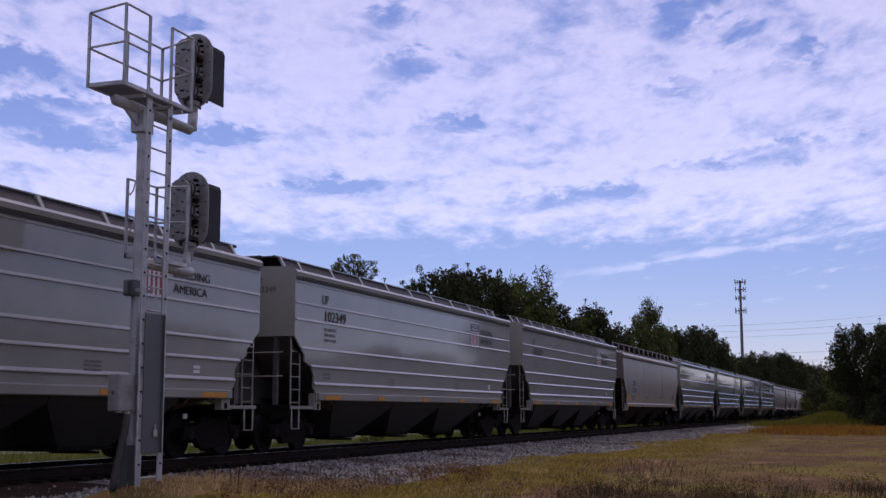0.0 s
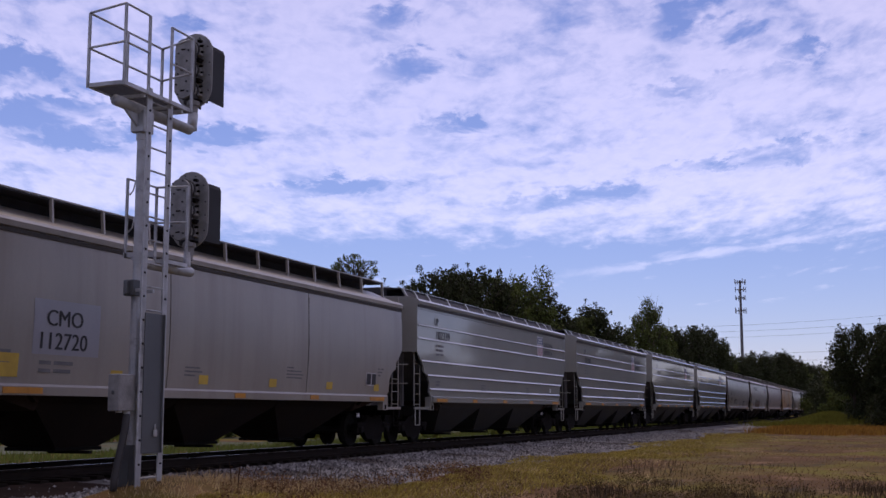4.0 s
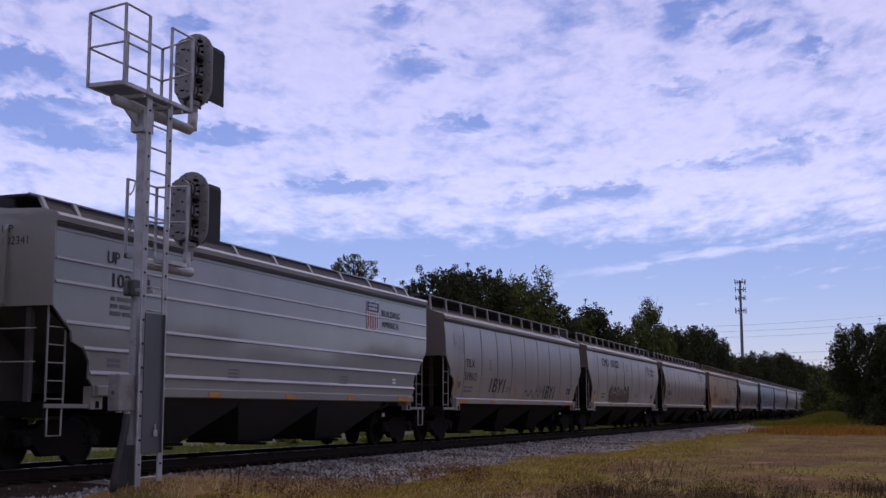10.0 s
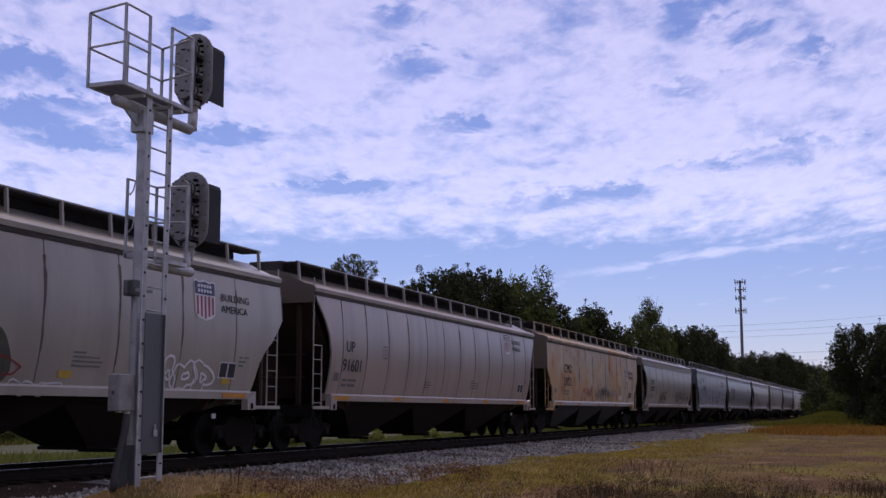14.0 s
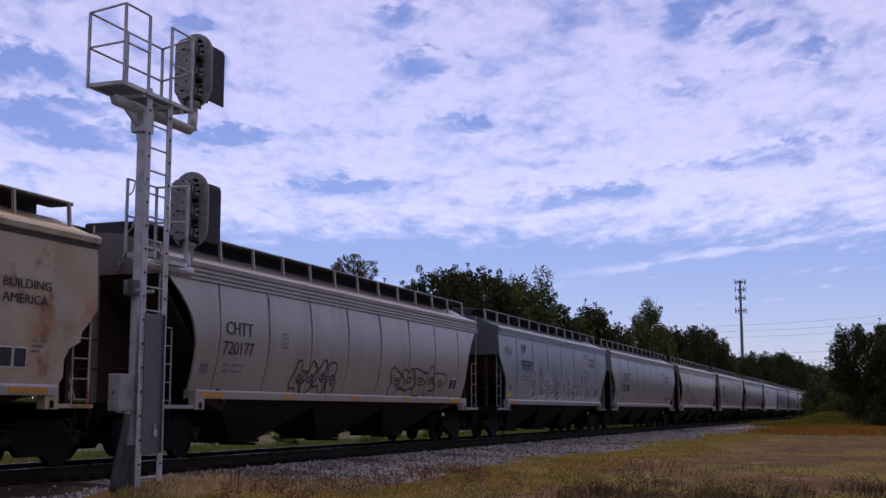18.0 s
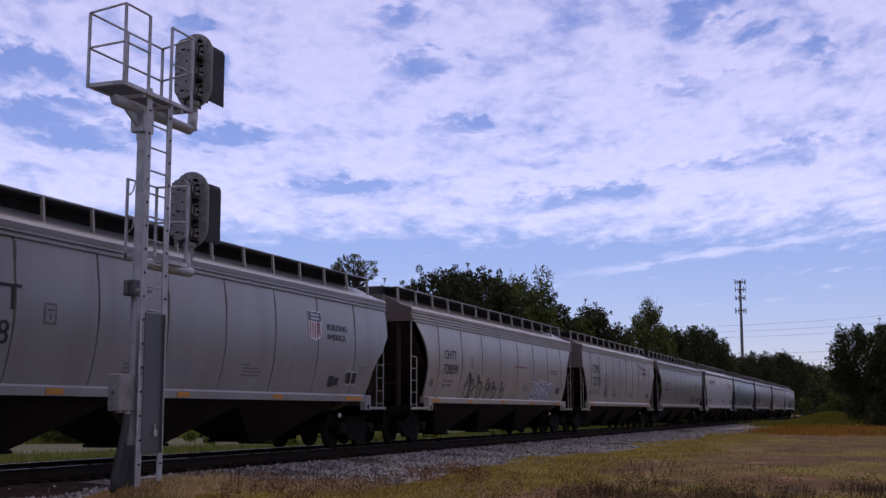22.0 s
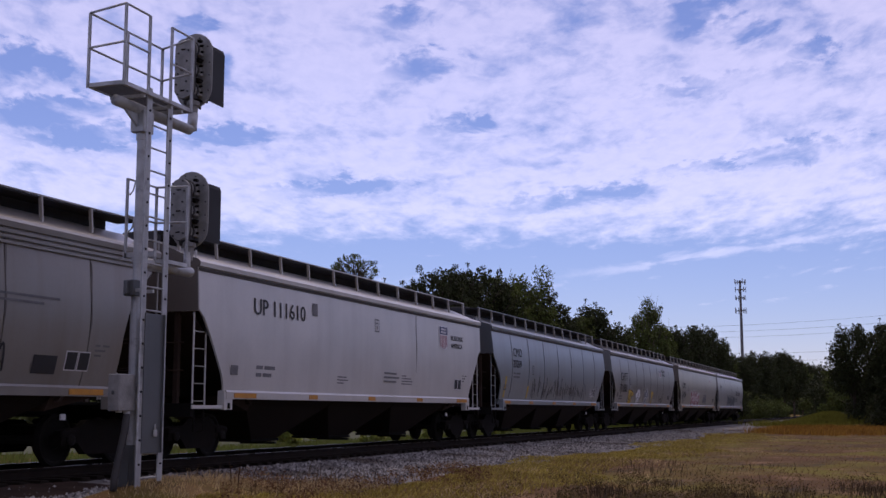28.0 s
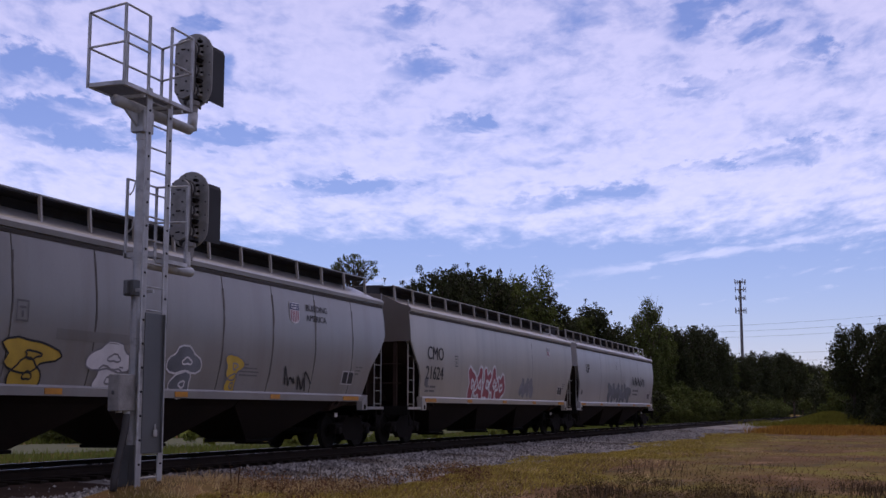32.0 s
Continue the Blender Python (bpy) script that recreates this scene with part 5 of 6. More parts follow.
# along the far side of the line: kind, x, y, height, width
ROW = [(1, -31.5, 79, 10.2, 0.8), (0, -30.5, 84, 11.7, 0.9), (1, -30.5, 89, 12.4, 0.9), (0, -30, 93, 12.5, 0.9), (2, -29.5, 97, 13.0, 1.0), (3, -28.4, 100.6, 13.5, 1.0), (0, -28, 104, 11.6, 0.9),
       (1, -27, 106, 9.9, 0.8), (2, -26.5, 112, 10.6, 0.8), (1, -26, 115, 11.5, 0.8), (0, -25.5, 118, 9.8, 0.8), (2, -25, 124, 9.6, 0.8), (4, -24.2, 130, 11.5, 0.9), (4, -24, 135.6, 13.6, 0.9), (2, -23.6, 141, 11.6, 0.8),
       (1, -23.2, 147, 11.2, 0.8), (0, -23, 156, 12.0, 0.8), (1, -22.7, 165, 12.6, 0.8), (0, -22.5, 172, 12.8, 0.8), (1, -22.3, 182, 11.6, 0.8), (2, -22.2, 192, 10.3, 0.8), (0, -22, 203, 10.3, 0.8), (1, -21.8, 216, 11.0, 0.8),
       (0, -21.6, 232, 12.2, 0.85), (1, -21.4, 250, 12.6, 0.9), (0, -21.2, 270, 13.8, 1.0), (1, -21, 290, 15.0, 1.1), (0, -20.8, 318, 14.8, 1.1), (2, -20.6, 350, 15.2, 1.2), (1, -20.4, 390, 15.8, 1.3), (0, -20.2, 430, 16.8, 1.4)]
for k, x, y, h, w in ROW:
    copy_thing(OAKS[k], spot(x, y, rt.uniform(0, 6.28), h / 12.0, w))
for y in np.arange(78, 260, 4.6):
    for dx in (0.0, 4.0):
        copy_thing(BUSHES[1 if rt.random() < 0.75 else 0], spot(float(np.interp(y, [78, 130, 260], [-27.5, -21.8, -19.6])) - dx + rt.uniform(-0.6, 0.6), y + rt.uniform(-1, 1), rt.uniform(0, 6.28), rt.uniform(0.7, 1.0) * (1 + 0.4 * (dx > 0)), 1.0))
# near side, beyond the mound
RIGHT = [(0, 3.5, 108, 9.6, 0.95), (1, 1.0, 112, 9.0, 0.8), (0, -2.3, 116, 8.7, 0.62), (1, 6.5, 104, 10.5, 1.0), (2, -3.6, 136, 6.6, 0.8), (0, -5.6, 152, 5.4, 0.8), (1, -8.2, 190, 6.2, 0.9), (0, 8.5, 116, 11, 1.0), (1, 4, 124, 10, 1.0)]
for k, x, y, h, w in RIGHT:
    copy_thing(OAKS[k], spot(x, y, rt.uniform(0, 6.28), h / 12.0, w))
for x, y, g in ((4.0, 105.5, 1.0), (1.6, 109, 0.9), (0.2, 114, 0.85), (-1.2, 123, 0.8), (-3.6, 130, 0.9), (-5.0, 142, 0.9), (-6.5, 158, 0.9), (-7.6, 176, 0.9), (-8.8, 198, 0.9), (-9.6, 226, 1.0), (-10, 250, 1.1), (5.5, 103, 1.0)):
    copy_thing(BUSHES[rt.randint(0, 1)], spot(x, y, rt.uniform(0, 6.28), g, 0.95))
# woods on the near side, out of view, mirrored in the car sides
for i in range(84):
    copy_thing(OAKS[i % 3], spot(36 + rt.uniform(-3, 5), -60 + i * 5.6, rt.uniform(0, 6.28), rt.uniform(0.60, 0.84), 1.6))
for i in range(70):
    copy_thing(BUSHES[i % 2], spot(32 + rt.uniform(-1, 2), -60 + i * 6.6, rt.uniform(0, 6.28), rt.uniform(1.0, 1.5), 1.5))
# small bushes and grass tufts behind the rails
for x, y, g in ((-30.6, 34, 1.6), (-31, 42, 1.5), (-30.8, 52, 1.8), (-32, 27, 1.7), (-31, 62, 1.8), (-34, 46, 1.7), (-33, 38, 1.5)):
    copy_thing(BUSHES[1], spot(x, y, rt.uniform(0, 6.28), g * 0.22, g * 0.45))
for i in range(17):
    copy_thing(BUSHES[i % 2], spot(-36 + rt.uniform(-1, 1), 30 + 3.4 * i, rt.uniform(0, 6.28), rt.uniform(0.3, 0.45), 0.8))
for x, y, g in ((-23.0, 38.7, 1.0), (-20.6, 41.3, 1.05), (-19.4, 45.8, 0.8), (-19.4, 52.6, 0.7), (-19.6, 63, 0.8), (-19.7, 78, 0.9)):
    copy_thing(BUSHES[2], spot(x, y, rt.uniform(0, 6.28), g * 0.95, g * 1.1))
# low dry weeds in the meadow
rs = np.random.RandomState(31)
lob = []
for k in range(120):
    y = 16.6 + 9 * rs.rand() ** 1.8
    x = -5.6 + 6.6 * rs.rand()
    x = x if y < 20 or rs.rand() < 0.6 else x - 2
    lob.append((x, y, float(ground_z(x, y)) + 0.07 + 0.06 * rs.rand(), 0.10 + 0.13 * rs.rand()))
V, F = leaf_cloud(rs, lob, 17000, 0.015)
WEED = mat("dry_brown_weeds", (0.125, 0.09, 0.042), 0.95, 0, 0.3, 0.8, 8, 0, island=0.6, spec=0.05, through_leaf=0.2)
tagged(part("dry_weeds", mesh("dry_weeds", V.tolist(), F.tolist()), WEED), "low dark brown dried weeds in the grass", "weeds", kind="stuff")
lob = []
for k in range(60):
    y = 15.5 + 11 * rs.rand()
    x = edge_x(y) + 1.1 * rs.randn() * 0.6 - 0.2
    lob.append((float(x), y, float(ground_z(x, y)) + 0.12, 0.12 + 0.14 * rs.rand()))
V, F = leaf_cloud(rs, lob, 8000, 0.02)
tagged(part("rusty_weeds", mesh("rusty_weeds", V.tolist(), F.tolist()), mat("rusty_red_weeds", (0.19, 0.11, 0.06), 0.95, 0, 0.3, 0.8, 8, 0, island=0.6, spec=0.05, through_leaf=0.25)), "low rust-coloured weeds along the ballast", "weeds", kind="stuff")
# distant woods closing the view
rs = np.random.RandomState(77)
lob = [(x, y, 4 + 5 * rs.rand(), 6 + 3 * rs.rand()) for x, y in [(-130 + 9 * i, 520 + 30 * rs.rand()) for i in range(34)]]
lob += [(-44 + 3.2 * i, 455 + 16 * rs.rand(), 2.5 + 3 * rs.rand(), 5.0) for i in range(20)]
lob += [(-44 + 2.2 * i, 452 + 10 * rs.rand(), 0.8, 3.0) for i in range(30)]
lob += [(-60 - 12 * rs.rand(), 10 + 2.2 * i, 0.8 + 2.6 * (i % 3), 2.8 + 1.2 * rs.rand()) for i in range(64)]
V, F = leaf_cloud(rs, lob, 105000, 0.5)
tagged(part("distant_woods", mesh("distant_woods", V.tolist(), F.tolist()), LEAF_DARK), "distant dark green woods closing the view down the line", "woods", kind="stuff")

# ---- the signal mast ----
signal = tagged(new("railway_signal"), "galvanised two-headed colour-light signal mast with ladder and railed platforms", "railway signal")
signal.location = (-10.6, 15.75, 0.0)


def sig(name, me, material, parent=None, label="", at=None):
    return part(name, me, material, parent or signal, label, at)


def bolt_row(parent, x, ys, zs, r=0.02):
    if "bolt" not in SHARED:
        SHARED["bolt"] = lathe([(0, r), (0.012, r), (0.02, r * 0.6)], 6)
    for y in ys:
        for z in zs:
            part("bolt", SHARED["bolt"], BLACK, parent, "", (x, y, z))


mast = sig("mast", lathe([(0.1, 0.08), (3.3, 0.08), (3.32, 0.07), (6.0, 0.07)], 16, "z"), STEEL, None, "", (0, 0.0, 0))
part("mast_joint", lathe([(3.22, 0.092), (3.34, 0.092)], 16, "z"), STEEL, mast)
part("mast_collar", lathe([(5.55, 0.085), (5.95, 0.085)], 16, "z"), STEEL, mast)
# splayed foot plates and base
foot = sig("mast_base", merged([box(-0.18, 0.18, -0.18, 0.18, 0.0, 0.22, 0.03), prism([(-0.15, 0.2), (0.1, 0.2), (0.03, 0.9), (-0.08, 0.9)], "x", -0.03, 0.03),
                                prism([(-0.16, 0.2), (0.16, 0.2), (0.09, 0.9), (-0.09, 0.9)], "y", -0.1, -0.04)]), STEEL_DARK, None, "flanged steel mast foot")
# ladder
LX, L0, L1 = 0.26, -0.24, 0.33
for y, zt in ((L0, 6.3), (L1, 6.2)):
    st = sig("ladder_stile", merged([box(LX - 0.03, LX + 0.03, y - 0.006, y + 0.006, 0.28, zt), box(LX + 0.02, LX + 0.03, y - 0.065, y + 0.065, 0.28, zt)]), STEEL)
    bolt_row(st, LX + 0.03, [y], [0.62 + 0.355 * i for i in range(16)])
rung = rod([(LX, L0, 0), (LX, L1, 0)], 0.016, 6)
for i in range(17):
    sig("rung", rung, STEEL, None, "", (0, 0, 0.42 + 0.355 * i))
guard = sig("ladder_guard", merged([box(LX + 0.032, LX + 0.045, L0 + 0.04, L1 - 0.04, 0.78, 2.86), box(LX + 0.03, LX + 0.075, L1 - 0.045, L1 - 0.03, 0.78, 2.86)]), STEEL_DARK, None, "dull grey anti-climb plate over the ladder")
part("padlock", merged([box(LX + 0.05, LX + 0.09, 0.07, 0.15, 1.02, 1.12, 0.01), rod([(LX + 0.07, 0.09, 1.12), (LX + 0.07, 0.11, 1.2), (LX + 0.07, 0.13, 1.12)], 0.012, 6)]), STEEL, guard)
for z in (3.18,):
    sig("ladder_stay", merged([box(0.02, LX, 0.04, 0.08, z, z + 0.05), box(0.02, LX, -0.22, -0.18, z, z + 0.05), box(-0.11, 0.11, -0.18, 0.04, z - 0.03, z + 0.09, 0.01)]), STEEL)
sig("cable_bracket", merged([box(-0.06, 0.12, -0.27, -0.09, 3.12, 3.36, 0.01), box(0.0, 0.06, -0.36, -0.24, 3.14, 3.34, 0.01)]), STEEL_DARK)
# junction box and its conduit
jb = sig("junction_box", box(0.02, 0.22, -0.68, -0.26, 1.40, 1.94, 0.015), HEAD_GREY, None, "grey steel junction box on the mast")
part("hinge", box(0.19, 0.24, -0.265, -0.24, 1.82, 1.88), STEEL, jb)
part("hinge", box(0.19, 0.24, -0.265, -0.24, 1.50, 1.56), STEEL, jb)
part("latch", box(0.10, 0.14, -0.71, -0.68, 1.64, 1.70, 0.01), STEEL_DARK, jb)
part("conduit_collar", lathe([(1.34, 0.05), (1.42, 0.05)], 10, "z"), STEEL, jb, "", (0.14, -0.36, 0))
part("conduit_collar", lathe([(1.38, 0.05), (1.42, 0.05)], 10, "z"), STEEL, jb, "", (0.14, -0.56, 0))
sig("conduit", rod([(0.14, -0.36, 1.36), (0.13, -0.37, 1.15), (0.08, -0.52, 0.45), (0.08, -0.54, 0.25)], 0.055, 10), DULL)


def platform(z, y0, y1, x0, x1):
    deck = sig("platform", merged([box(x0, x1, y0 - 0.006, y0, z - 0.045, z + 0.015), box(x0, x1, y1, y1 + 0.006, z - 0.045, z + 0.015),
                                   box(x0 - 0.006, x0, y0, y1, z - 0.045, z + 0.015), box(x1, x1 + 0.006, y0, y1, z - 0.045, z + 0.015),
                                   box(x1 - 0.05, x1, y0, y1, z - 0.045, z - 0.037), box(x0, x0 + 0.05, y0, y1, z - 0.045, z - 0.037), box(x0, x1, y0, y0 + 0.05, z - 0.044, z - 0.036)]), STEEL, None, "galvanised steel grating platform")
    slat = box(x0, x1, 0, 0.012, z - 0.03, z)
    for y in np.arange(y0 + 0.04, y1 - 0.03, 0.055):
        part("slat", slat, GRATE, deck, "", (0, float(y), 0))
    return deck


def rail(parent, pts, r=0.018):
    part("guard_rail", rod(pts, r, 6), STEEL, parent)


def posts(parent, spots, z0, z1):
    for x, y in spots:
        part("guard_post", merged([box(x - 0.022, x + 0.022, y - 0.004, y + 0.004, z0, z1), box(x + 0.014, x + 0.022, y - 0.022, y + 0.022, z0, z1)]), STEEL, parent)


# upper platform, 2 m long, open where the ladder comes up
Z = 6.20
up = platform(Z, -1.03, 0.86, -0.28, 0.35)
posts(up, [(0.35, -1.03), (0.35, -0.40), (0.35, 0.21), (0.35, 0.82)], Z - 0.05, Z + 1.18)
posts(up, [(-0.28, -1.03), (-0.28, -0.06), (-0.28, 0.92)], Z - 0.05, Z + 1.10)
for h in (0.6, 1.18):
    rail(up, [(0.35, -1.03, Z + h), (0.35, -0.40, Z + h)])
    rail(up, [(0.35, 0.21, Z + h), (0.35, 0.82, Z + h)])
    hb = h * 0.93
    rail(up, [(-0.28, -1.03, Z + hb), (-0.28, 0.92, Z + hb)])
    rail(up, [(-0.28, -1.03, Z + hb), (0.35, -1.03, Z + h)])
    rail(up, [(-0.28, 0.92, Z + hb), (0.35, 0.82, Z + h)])
part("toe_gusset", prism([(-0.55, 5.98), (-0.1, 5.98), (-0.1, 5.72)], "x", -0.02, 0.02), STEEL, up)
part("mast_bracket", box(-0.12, 0.12, -0.14, 0.14, 5.66, 6.0, 0.01), STEEL, up)
for y in (-0.45, 0.3, 0.6):
    part("bearer", box(-0.27, 0.33, y - 0.025, y + 0.025, Z - 0.10, Z - 0.05), STEEL, up)
sig("upper_arm", rod([(0, -0.72, 6.02), (0, 1.36, 6.02), (0, 1.44, 6.05), (0, 1.46, 6.32)], 0.085, 12), STEEL)
# lower platform
Z2 = 3.72
lo_ = platform(Z2, 0.36, 1.0, -0.28, 0.25)
posts(lo_, [(0.25, 0.96), (-0.28, 0.88), (-0.28, 0.07)], Z2 + 0.08, Z2 + 1.27)
for h in (0.68, 1.26):
    rail(lo_, [(-0.28, 0.07, Z2 + h), (-0.28, 0.88, Z2 + h)])
    rail(lo_, [(-0.28, 0.88, Z2 + h), (0.25, 0.96, Z2 + h)])
    part("safety_chain", rod([(-0.28, 0.07, Z2 + h - 0.18), (-0.22, 0.06, Z2 + h - 0.26), (-0.14, 0.03, Z2 + h - 0.2), (-0.08, 0.0, Z2 + h - 0.05)], 0.012, 5), STEEL, lo_)
part("deck_bearer", box(-0.30, -0.24, 0.05, 0.40, Z2 + 0.02, Z2 + 0.1), STEEL, lo_)
part("deck_bearer", box(-0.28, 0.25, 0.05, 0.11, Z2 + 0.02, Z2 + 0.1), STEEL, lo_)
sig("lower_arm", rod([(0, 0.0, 3.66), (0, 1.5, 3.66)], 0.085, 12), STEEL)
sig("lower_riser", rod([(0, 1.40, 3.62), (0, 1.40, 3.98)], 0.06, 12), STEEL)


def oval(w, h, y0, y1, n=10):
    pts = []
    for k in range(2 * n + 2):
        a = math.pi * (k if k <= n else k - 1) / n
        c, s = math.cos(a), math.sin(a)
        pts.append((w / 2 * c, (h - w) / 2 * (1 if k <= n else -1) + w / 2 * s))
    return prism(pts, "y", y0, y1)


def signal_head(y, z):
    """Three lamps one above another, seen from behind: slim rear cover, lamp units, wide oval background, deep black hood."""
    hd = sig("signal_head", oval(0.68, 1.30, 0.13, 0.155), PLATE, None, "grey signal head with wide oval background and black hood", (-0.08, y, z))
    part("background_rim", oval(0.64, 1.26, 0.120, 0.129), HEAD_GREY, hd)
    part("hood", merged([prism([(-0.20, 0.40), (0.26, 0.40), (0.24, 0.46), (0.16, 0.49), (-0.12, 0.49), (-0.18, 0.46)], "y", 0.18, 0.67), box(-0.20, -0.18, 0.18, 0.68, -0.52, 0.40), box(0.24, 0.26, 0.18, 0.68, -0.52, 0.40), box(-0.18, 0.24, 0.18, 0.2, -0.56, 0.40), box(-0.18, 0.24, 0.156, 0.18, -0.5, 0.42)]), BLACK, hd)
    cover = part("rear_cover", oval(0.34, 1.02, -0.17, -0.10), HEAD_GREY, hd, "bolted grey rear cover", (-0.02, 0, -0.03))
    part("cover_lip", oval(0.37, 1.05, -0.099, -0.08), DULL, cover)
    part("case", oval(0.26, 0.92, -0.079, 0.119), HEAD_GREY, hd, "", (-0.02, 0, -0.03))
    for k in range(3):
        zc = 0.32 - 0.35 * k
        u = part("lamp_unit", lathe([(-0.075, 0.12), (-0.05, 0.15), (0.06, 0.155), (0.115, 0.165)], 16, "y"), HEAD_GREY, hd, "", (0.0, 0, zc))
        part("lamp_band", lathe([(-0.015, 0.168), (0.025, 0.168)], 16, "y"), DULL, u)
        part("clamp", box(0.13, 0.20, -0.03, 0.06, 0.13, 0.175, 0.01), CAST, hd, "", (0, 0, zc))
        part("clamp", box(0.12, 0.20, -0.07, 0.10, -0.185, -0.155, 0.008), CAST, hd, "", (0, 0, zc))
        part("hinge_lug", box(0.14, 0.20, 0.0, 0.10, -0.10, -0.055, 0.012), HEAD_GREY, hd, "", (0, 0, zc))
        part("wing_nut", lathe([(0.0, 0.020), (0.05, 0.020), (0.07, 0.01)], 8), CAST, hd, "", (0.16, 0.03, zc + 0.07))
        part("wing_nut", lathe([(0.0, 0.018), (0.04, 0.018)], 8), CAST, hd, "", (0.16, 0.08, zc - 0.02))
        for bx, dz in ((-0.13, 0.08), (0.06, 0.12), (-0.10, -0.09), (0.09, -0.05)):
            part("cover_bolt", lathe([(-0.20, 0.009), (-0.19, 0.015), (-0.172, 0.015)], 6, "y"), BLACK, hd, "", (bx - 0.02, 0, zc + dz))
        part("latch_bar", box(-0.05, 0.03, -0.19, -0.172, -0.009, 0.009), CAST, cover, "", (0, 0, zc))
    for a, q in ((0.26, 0.40), (0.29, -0.36), (0.30, 0.12), (0.30, -0.10), (0.10, 0.56), (-0.1, 0.58), (0.16, -0.55)):
        part("plate_bolt", lathe([(0.105, 0.012), (0.119, 0.012)], 6, "y"), BLACK, hd, "", (a, 0, q))
    part("pivot", lathe([(-0.86, 0.065), (-0.66, 0.085), (-0.64, 0.11), (-0.58, 0.11), (-0.54, 0.07)], 12, "z"), HEAD_GREY, hd, "", (0.08, 0, 0))
    part("terminal_box", box(-0.1, 0.12, -0.07, 0.10, -0.62, -0.44, 0.02), DULL, hd, "", (0.02, 0, 0))


signal_head(1.46, 7.09)
signal_head(1.45, 4.71)

# ---- mast with antennas, power lines ----
tower = tagged(new("cell_tower"), "slim grey steel mast with three tiers of antenna panels", "cell tower")
tower.location = (-41.2, 397, 0)
TOWER = mat("tower_steel", (0.13, 0.13, 0.14), 0.6, 0.3, 0.2, 0.5, 5, 0)
part("pole", lathe([(-1, 0.7), (20, 0.5), (43.0, 0.33)], 12, "z"), TOWER, tower)
PANEL = mat("antenna_panel", (0.22, 0.22, 0.23), 0.6, 0, 0.1, 0.5, 5, 0)
for z, r, tall, levels in ((41.9, 1.7, 1.7, (0.5, -1.9)), (37.3, 1.6, 1.6, (0.0,)), (33.2, 1.75, 1.9, (0.0,))):
    for h in levels:
        ring = [(math.cos(k * math.tau / 12) * r * 0.9, math.sin(k * math.tau / 12) * r * 0.9, z + h) for k in range(13)]
        tier = part("antenna_tier", merged([rod(ring, 0.07, 5), rod([(-r, 0, z + h), (r, 0, z + h)], 0.07, 6), rod([(0, -r, z + h), (0, r, z + h)], 0.07, 6), lathe([(z + h - 0.25, 0.45), (z + h + 0.15, 0.45)], 10, "z")]), TOWER, tower)
        for k in range(7):
            a = k * math.tau / 7 + 0.25 + h
            panel = box(-0.12, 0.12, -0.08, 0.08, -tall / 2, tall / 2 - 0.4 * (k % 3 == 1), 0.03)
            part("antenna", panel, PANEL, tier, "", Matrix.Translation((math.cos(a) * r, math.sin(a) * r, z + h + 0.2 * (k % 2))) @ Matrix.Rotation(a + math.pi / 2, 4, "Z"))
CABLE = mat("dark_cable", (0.12, 0.12, 0.13), 0.6, 0.2, 0.1, 1, 5, 0)
for z0, z1, dy in ((23.2, 25.2, 0), (21.9, 23.4, 1), (20.5, 21.9, 2), (16.6, 17.1, 3), (14.6, 15.2, 4)):
    pts = []
    for k in range(21):
        u = k / 20
        pts.append((-75 + 120 * u, 332 - 45 * u + dy, z0 + (z1 - z0) * (u * 1.2 - 0.1) + 2.5 * (2 * u - 1) ** 2 - 1.0))
    tagged(part("power_line", rod(pts, 0.026, 5), CABLE), "thin dark overhead power line crossing the sky", "cable", "overhead power lines")

# ---- drifting cloud layer ----
cm = bpy.data.materials.new("broken_cloud_layer")
cm.use_nodes = True
n, link = cm.node_tree.nodes, cm.node_tree.links.new
n.remove(n["Principled BSDF"])


def cnode(kind, **kw):
    t = n.new("ShaderNode" + kind)
    for k, v in kw.items():
        t.inputs[k].default_value = v
    return t


def cmath(op, a, b):
    t = n.new("ShaderNodeMath")
    t.operation = op
    for s, v in zip(t.inputs, (a, b)):
        if isinstance(v, (int, float)):
            s.default_value = v
        else:
            link(v, s)
    return t.outputs[0]


CLOUD_SEED = 2.0
tc = n.new("ShaderNodeTexCoord")
turned = n.new("ShaderNodeMapping")
turned.inputs["Rotation"].default_value = (0, 0, -0.344)
link(tc.outputs["Object"], turned.inputs["Vector"])
sep = n.new("ShaderNodeSeparateXYZ")
link(turned.outputs[0], sep.inputs[0])
ln = n.new("ShaderNodeVectorMath")
ln.operation = "LENGTH"
link(tc.outputs["Object"], ln.inputs[0])
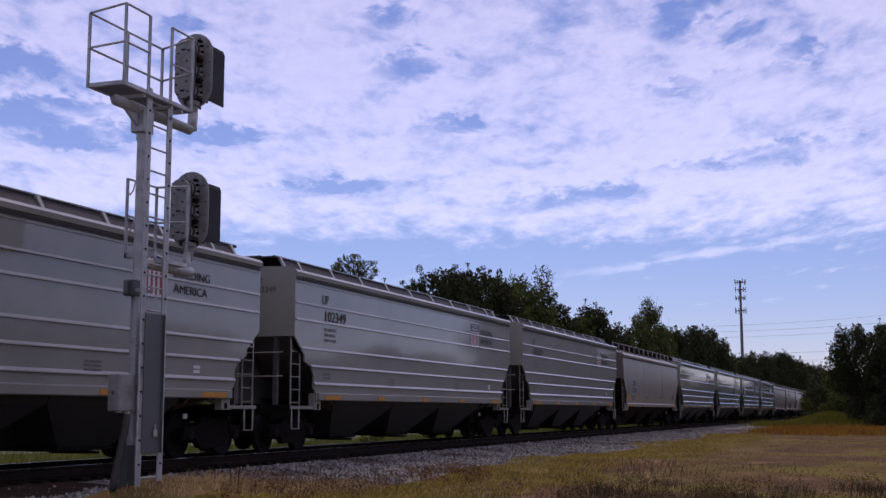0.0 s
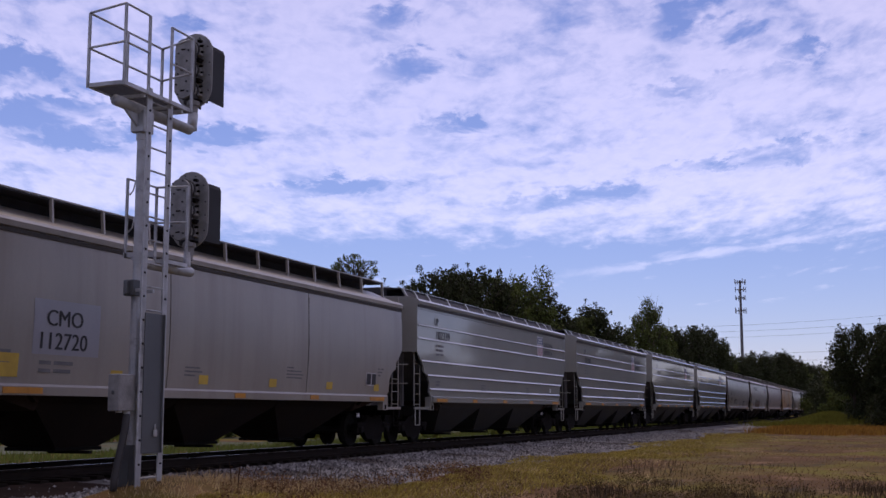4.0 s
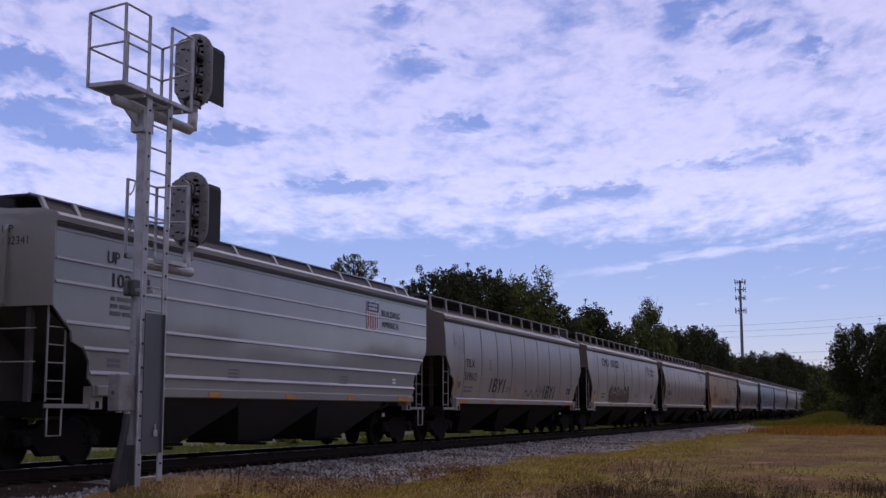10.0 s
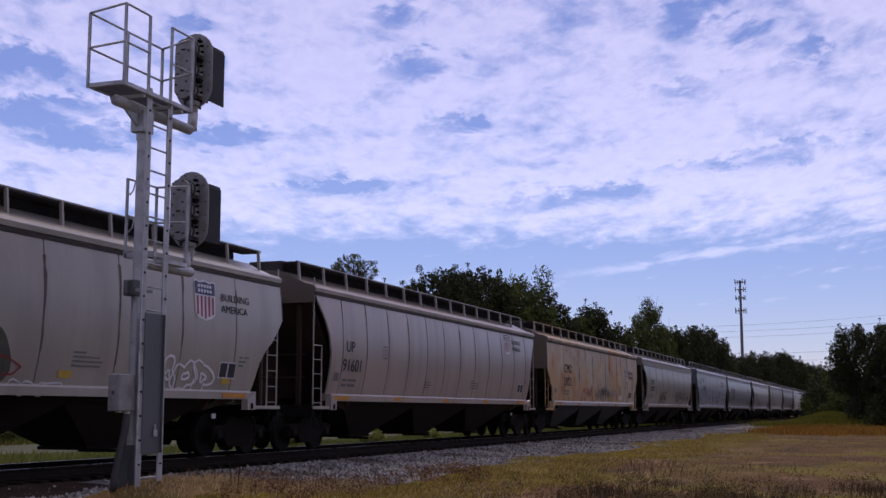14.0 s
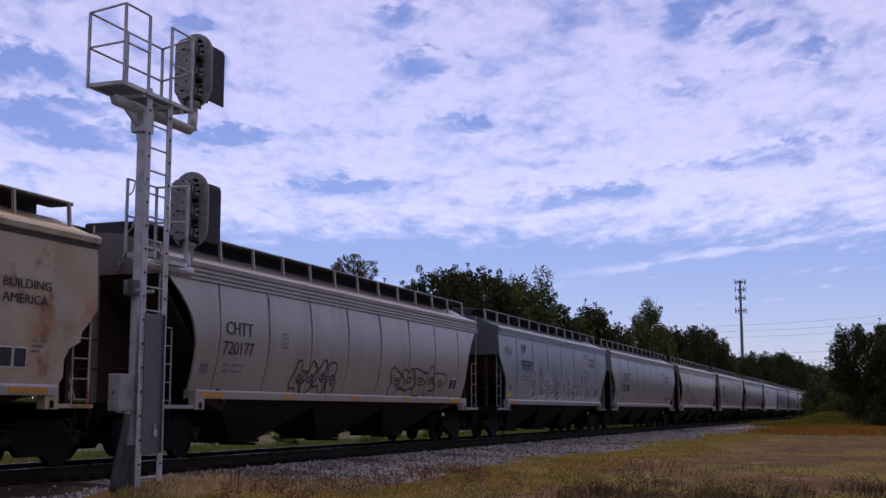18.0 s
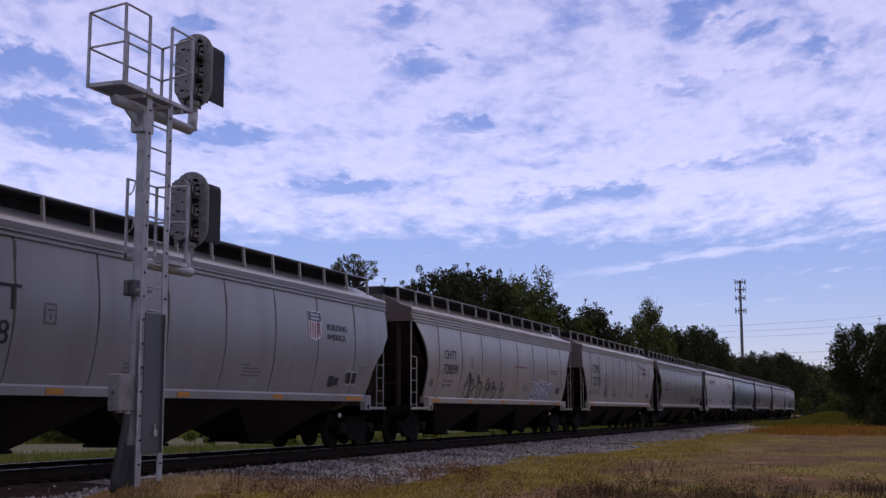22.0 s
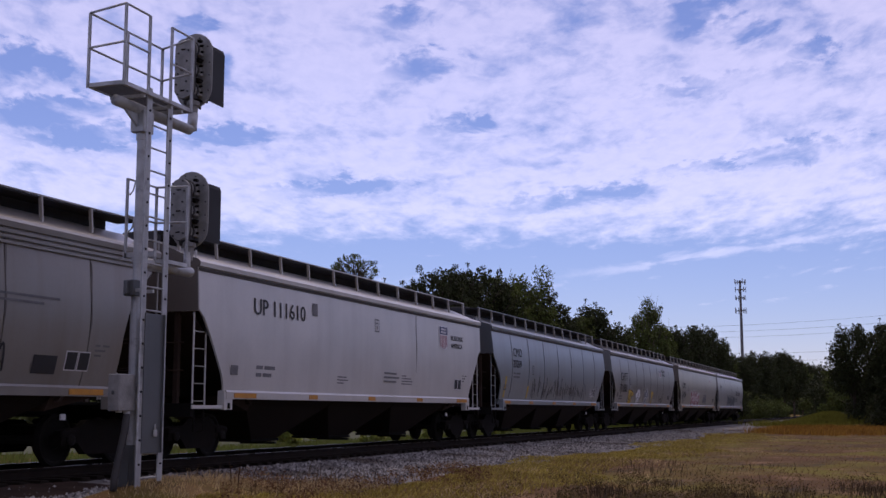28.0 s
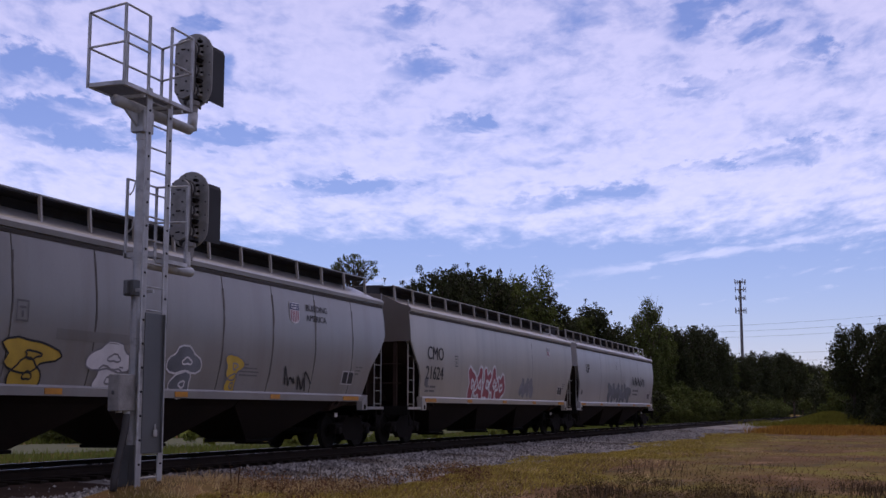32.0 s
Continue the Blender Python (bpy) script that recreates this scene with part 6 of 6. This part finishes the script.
# bearing and height of the cloud as seen from the ground; the puffs flatten towards the horizon
reach = cmath("MAXIMUM", ln.outputs["Value"], 60.0)
rise = cmath("DIVIDE", 420.0, reach)
bearing = cmath("DIVIDE", sep.outputs["X"], cmath("MAXIMUM", cmath("ABSOLUTE", sep.outputs["Y"], 0), 150.0))
across = cmath("DIVIDE", cmath("MULTIPLY", bearing, 0.52), cmath("POWER", rise, 0.5))
away = cmath("MULTIPLY", cmath("LOGARITHM", rise, 2.718), 0.27)
place = n.new("ShaderNodeCombineXYZ")
link(across, place.inputs[0])
link(away, place.inputs[1])
cloud_noise = []
for sc, det, rgh, stretch, shift, twist in ((5.0, 2, 0.5, (1, 1.6, 1), 3.1, 0.1), (17.0, 6, 0.56, (1, 2.0, 1), 7.7, 0.35), (60.0, 4, 0.6, (1, 1.7, 1), 1.3, 0.3)):
    mp = n.new("ShaderNodeMapping")
    mp.inputs["Scale"].default_value = stretch
    mp.inputs["Location"].default_value = (shift, shift * 0.7, CLOUD_SEED)
    mp.inputs["Rotation"].default_value = (0, 0, -0.14)
    link(place.outputs[0], mp.inputs["Vector"])
    t = cnode("TexNoise", Scale=sc, Detail=det, Roughness=rgh, Distortion=twist)
    link(mp.outputs[0], t.inputs["Vector"])
    cloud_noise.append(t.outputs["Fac"])


def span(value, a, b, lo, hi):
    t = cnode("MapRange")
    t.interpolation_type = "SMOOTHSTEP"
    link(value, t.inputs["Value"])
    for k, v in (("From Min", a), ("From Max", b), ("To Min", lo), ("To Max", hi)):
        t.inputs[k].default_value = v
    return t.outputs[0]


amount = cmath("ADD", cmath("ADD", cmath("MULTIPLY", cloud_noise[0], 0.40), cmath("MULTIPLY", cloud_noise[1], 0.95)), cmath("MULTIPLY", cloud_noise[2], 0.30))
# ragged openings of clear sky in the layer: bearing, rise, half width, half height, depth
GAPS = [(0.203, 0.330, 0.023, 0.017, 1.00), (0.222, 0.312, 0.026, 0.010, 0.90), (-0.050, 0.334, 0.021, 0.010, 0.90), (-0.028, 0.292, 0.026, 0.012, 1.00),
        (-0.227, 0.315, 0.013, 0.010, 0.80), (-0.366, 0.280, 0.030, 0.011, 1.00), (-0.333, 0.239, 0.056, 0.010, 1.00), (-0.306, 0.221, 0.047, 0.008, 1.00), (-0.204, 0.226, 0.040, 0.008, 0.80),
        (-0.103, 0.185, 0.040, 0.007, 0.80), (0.235, 0.270, 0.070, 0.007, 0.70), (0.303, 0.294, 0.016, 0.007, 0.80), (0.285, 0.208, 0.049, 0.009, 0.80),
        (0.204, 0.199, 0.028, 0.005, 0.80), (0.000, 0.236, 0.021, 0.010, 0.70), (0.102, 0.176, 0.060, 0.007, 0.60), (-0.222, 0.282, 0.028, 0.014, 0.55)]
ragged_b = cmath("ADD", bearing, cmath("MULTIPLY", cmath("SUBTRACT", cloud_noise[1], 0.5), 0.12))
ragged_r = cmath("ADD", rise, cmath("MULTIPLY", cmath("SUBTRACT", cloud_noise[2], 0.5), 0.035))
for gb, gr, gw, gh, depth in GAPS:
    du = cmath("DIVIDE", cmath("SUBTRACT", ragged_b, gb), gw)
    dv = cmath("DIVIDE", cmath("SUBTRACT", cmath("SUBTRACT", ragged_r, gr), cmath("MULTIPLY", cmath("SUBTRACT", ragged_b, gb), 0.12)), gh)
    amount = cmath("SUBTRACT", amount, span(cmath("ADD", cmath("MULTIPLY", du, du), cmath("MULTIPLY", dv, dv)), 0.0, 2.4, 0.27 * depth, 0.0))
# a little thinner towards the left, a clear strip over the horizon
amount = cmath("ADD", amount, span(bearing, -0.42, -0.14, -0.10, 0.0))
amount = cmath("ADD", amount, span(rise, 0.115, 0.172, -0.46, 0.0))
cover = cmath("MAXIMUM", span(amount, 0.46, 0.90, 0.0, 1.0), span(rise, 0.12, 0.2, 0.0, 0.05))
# one long thin bank of cloud low over the trees
line = cmath("ABSOLUTE", cmath("SUBTRACT", rise, cmath("ADD", cmath("MULTIPLY", bearing, 0.127), 0.0985)), 0)
wisp = cmath("ADD", line, cmath("MULTIPLY", cmath("SUBTRACT", cloud_noise[1], 0.5), 0.03))
wisp = cmath("MULTIPLY", span(wisp, -0.003, 0.0055, 0.75, 0.0), span(bearing, 0.04, 0.2, 0.0, 1.0))
cover = cmath("MAXIMUM", cover, cmath("MULTIPLY", wisp, span(cloud_noise[0], 0.3, 0.6, 0.4, 1.0)))
em = cnode("Emission", Color=(0.94, 0.795, 0.69, 1))
# slightly greyer in the thick of the clouds, brighter towards the sun
body = cmath("MULTIPLY", span(bearing, -0.1, 0.35, 0.335, 0.355), span(cloud_noise[2], 0.3, 0.7, 0.92, 1.06))
link(cmath("MULTIPLY", cover, body), em.inputs["Strength"])
clear = n.new("ShaderNodeBsdfTransparent")
add = n.new("ShaderNodeAddShader")
link(em.outputs[0], add.inputs[0])
link(clear.outputs[0], add.inputs[1])
link(add.outputs[0], n["Material Output"].inputs["Surface"])
clouds = tagged(part("cloud_layer", mesh("cloud_layer", [(-4900, -4900, 0), (4900, -4900, 0), (4900, 4900, 0), (-4900, 4900, 0)], [(0, 1, 2, 3)]), cm, None, "", (0, 0, 420)),
                "broken white altocumulus clouds across a blue sky", "clouds", kind="structure")


def motions():
    """The train rolls towards the eye at a steady speed, its wheels turn, and the clouds drift."""
    times = [0, 8, 16, 24, 32]
    for car, s in MOVERS:
        walk(car, [(t, pose(TRACK_X, s - SPEED * t, RAIL_Z)) for t in times])
    turn = -SPEED / 0.455
    for w, seat in WHEELSETS:
        walk(w, [(k / FPS, Matrix.Translation(seat) @ Matrix.Rotation(turn * -k / FPS, 4, "X")) for k in range(0, 32 * FPS + 1, 1)])
    walk(clouds, [(t, Matrix.Translation((17.4 * t / 32, 6.2 * t / 32, 420))) for t in times])


motions()
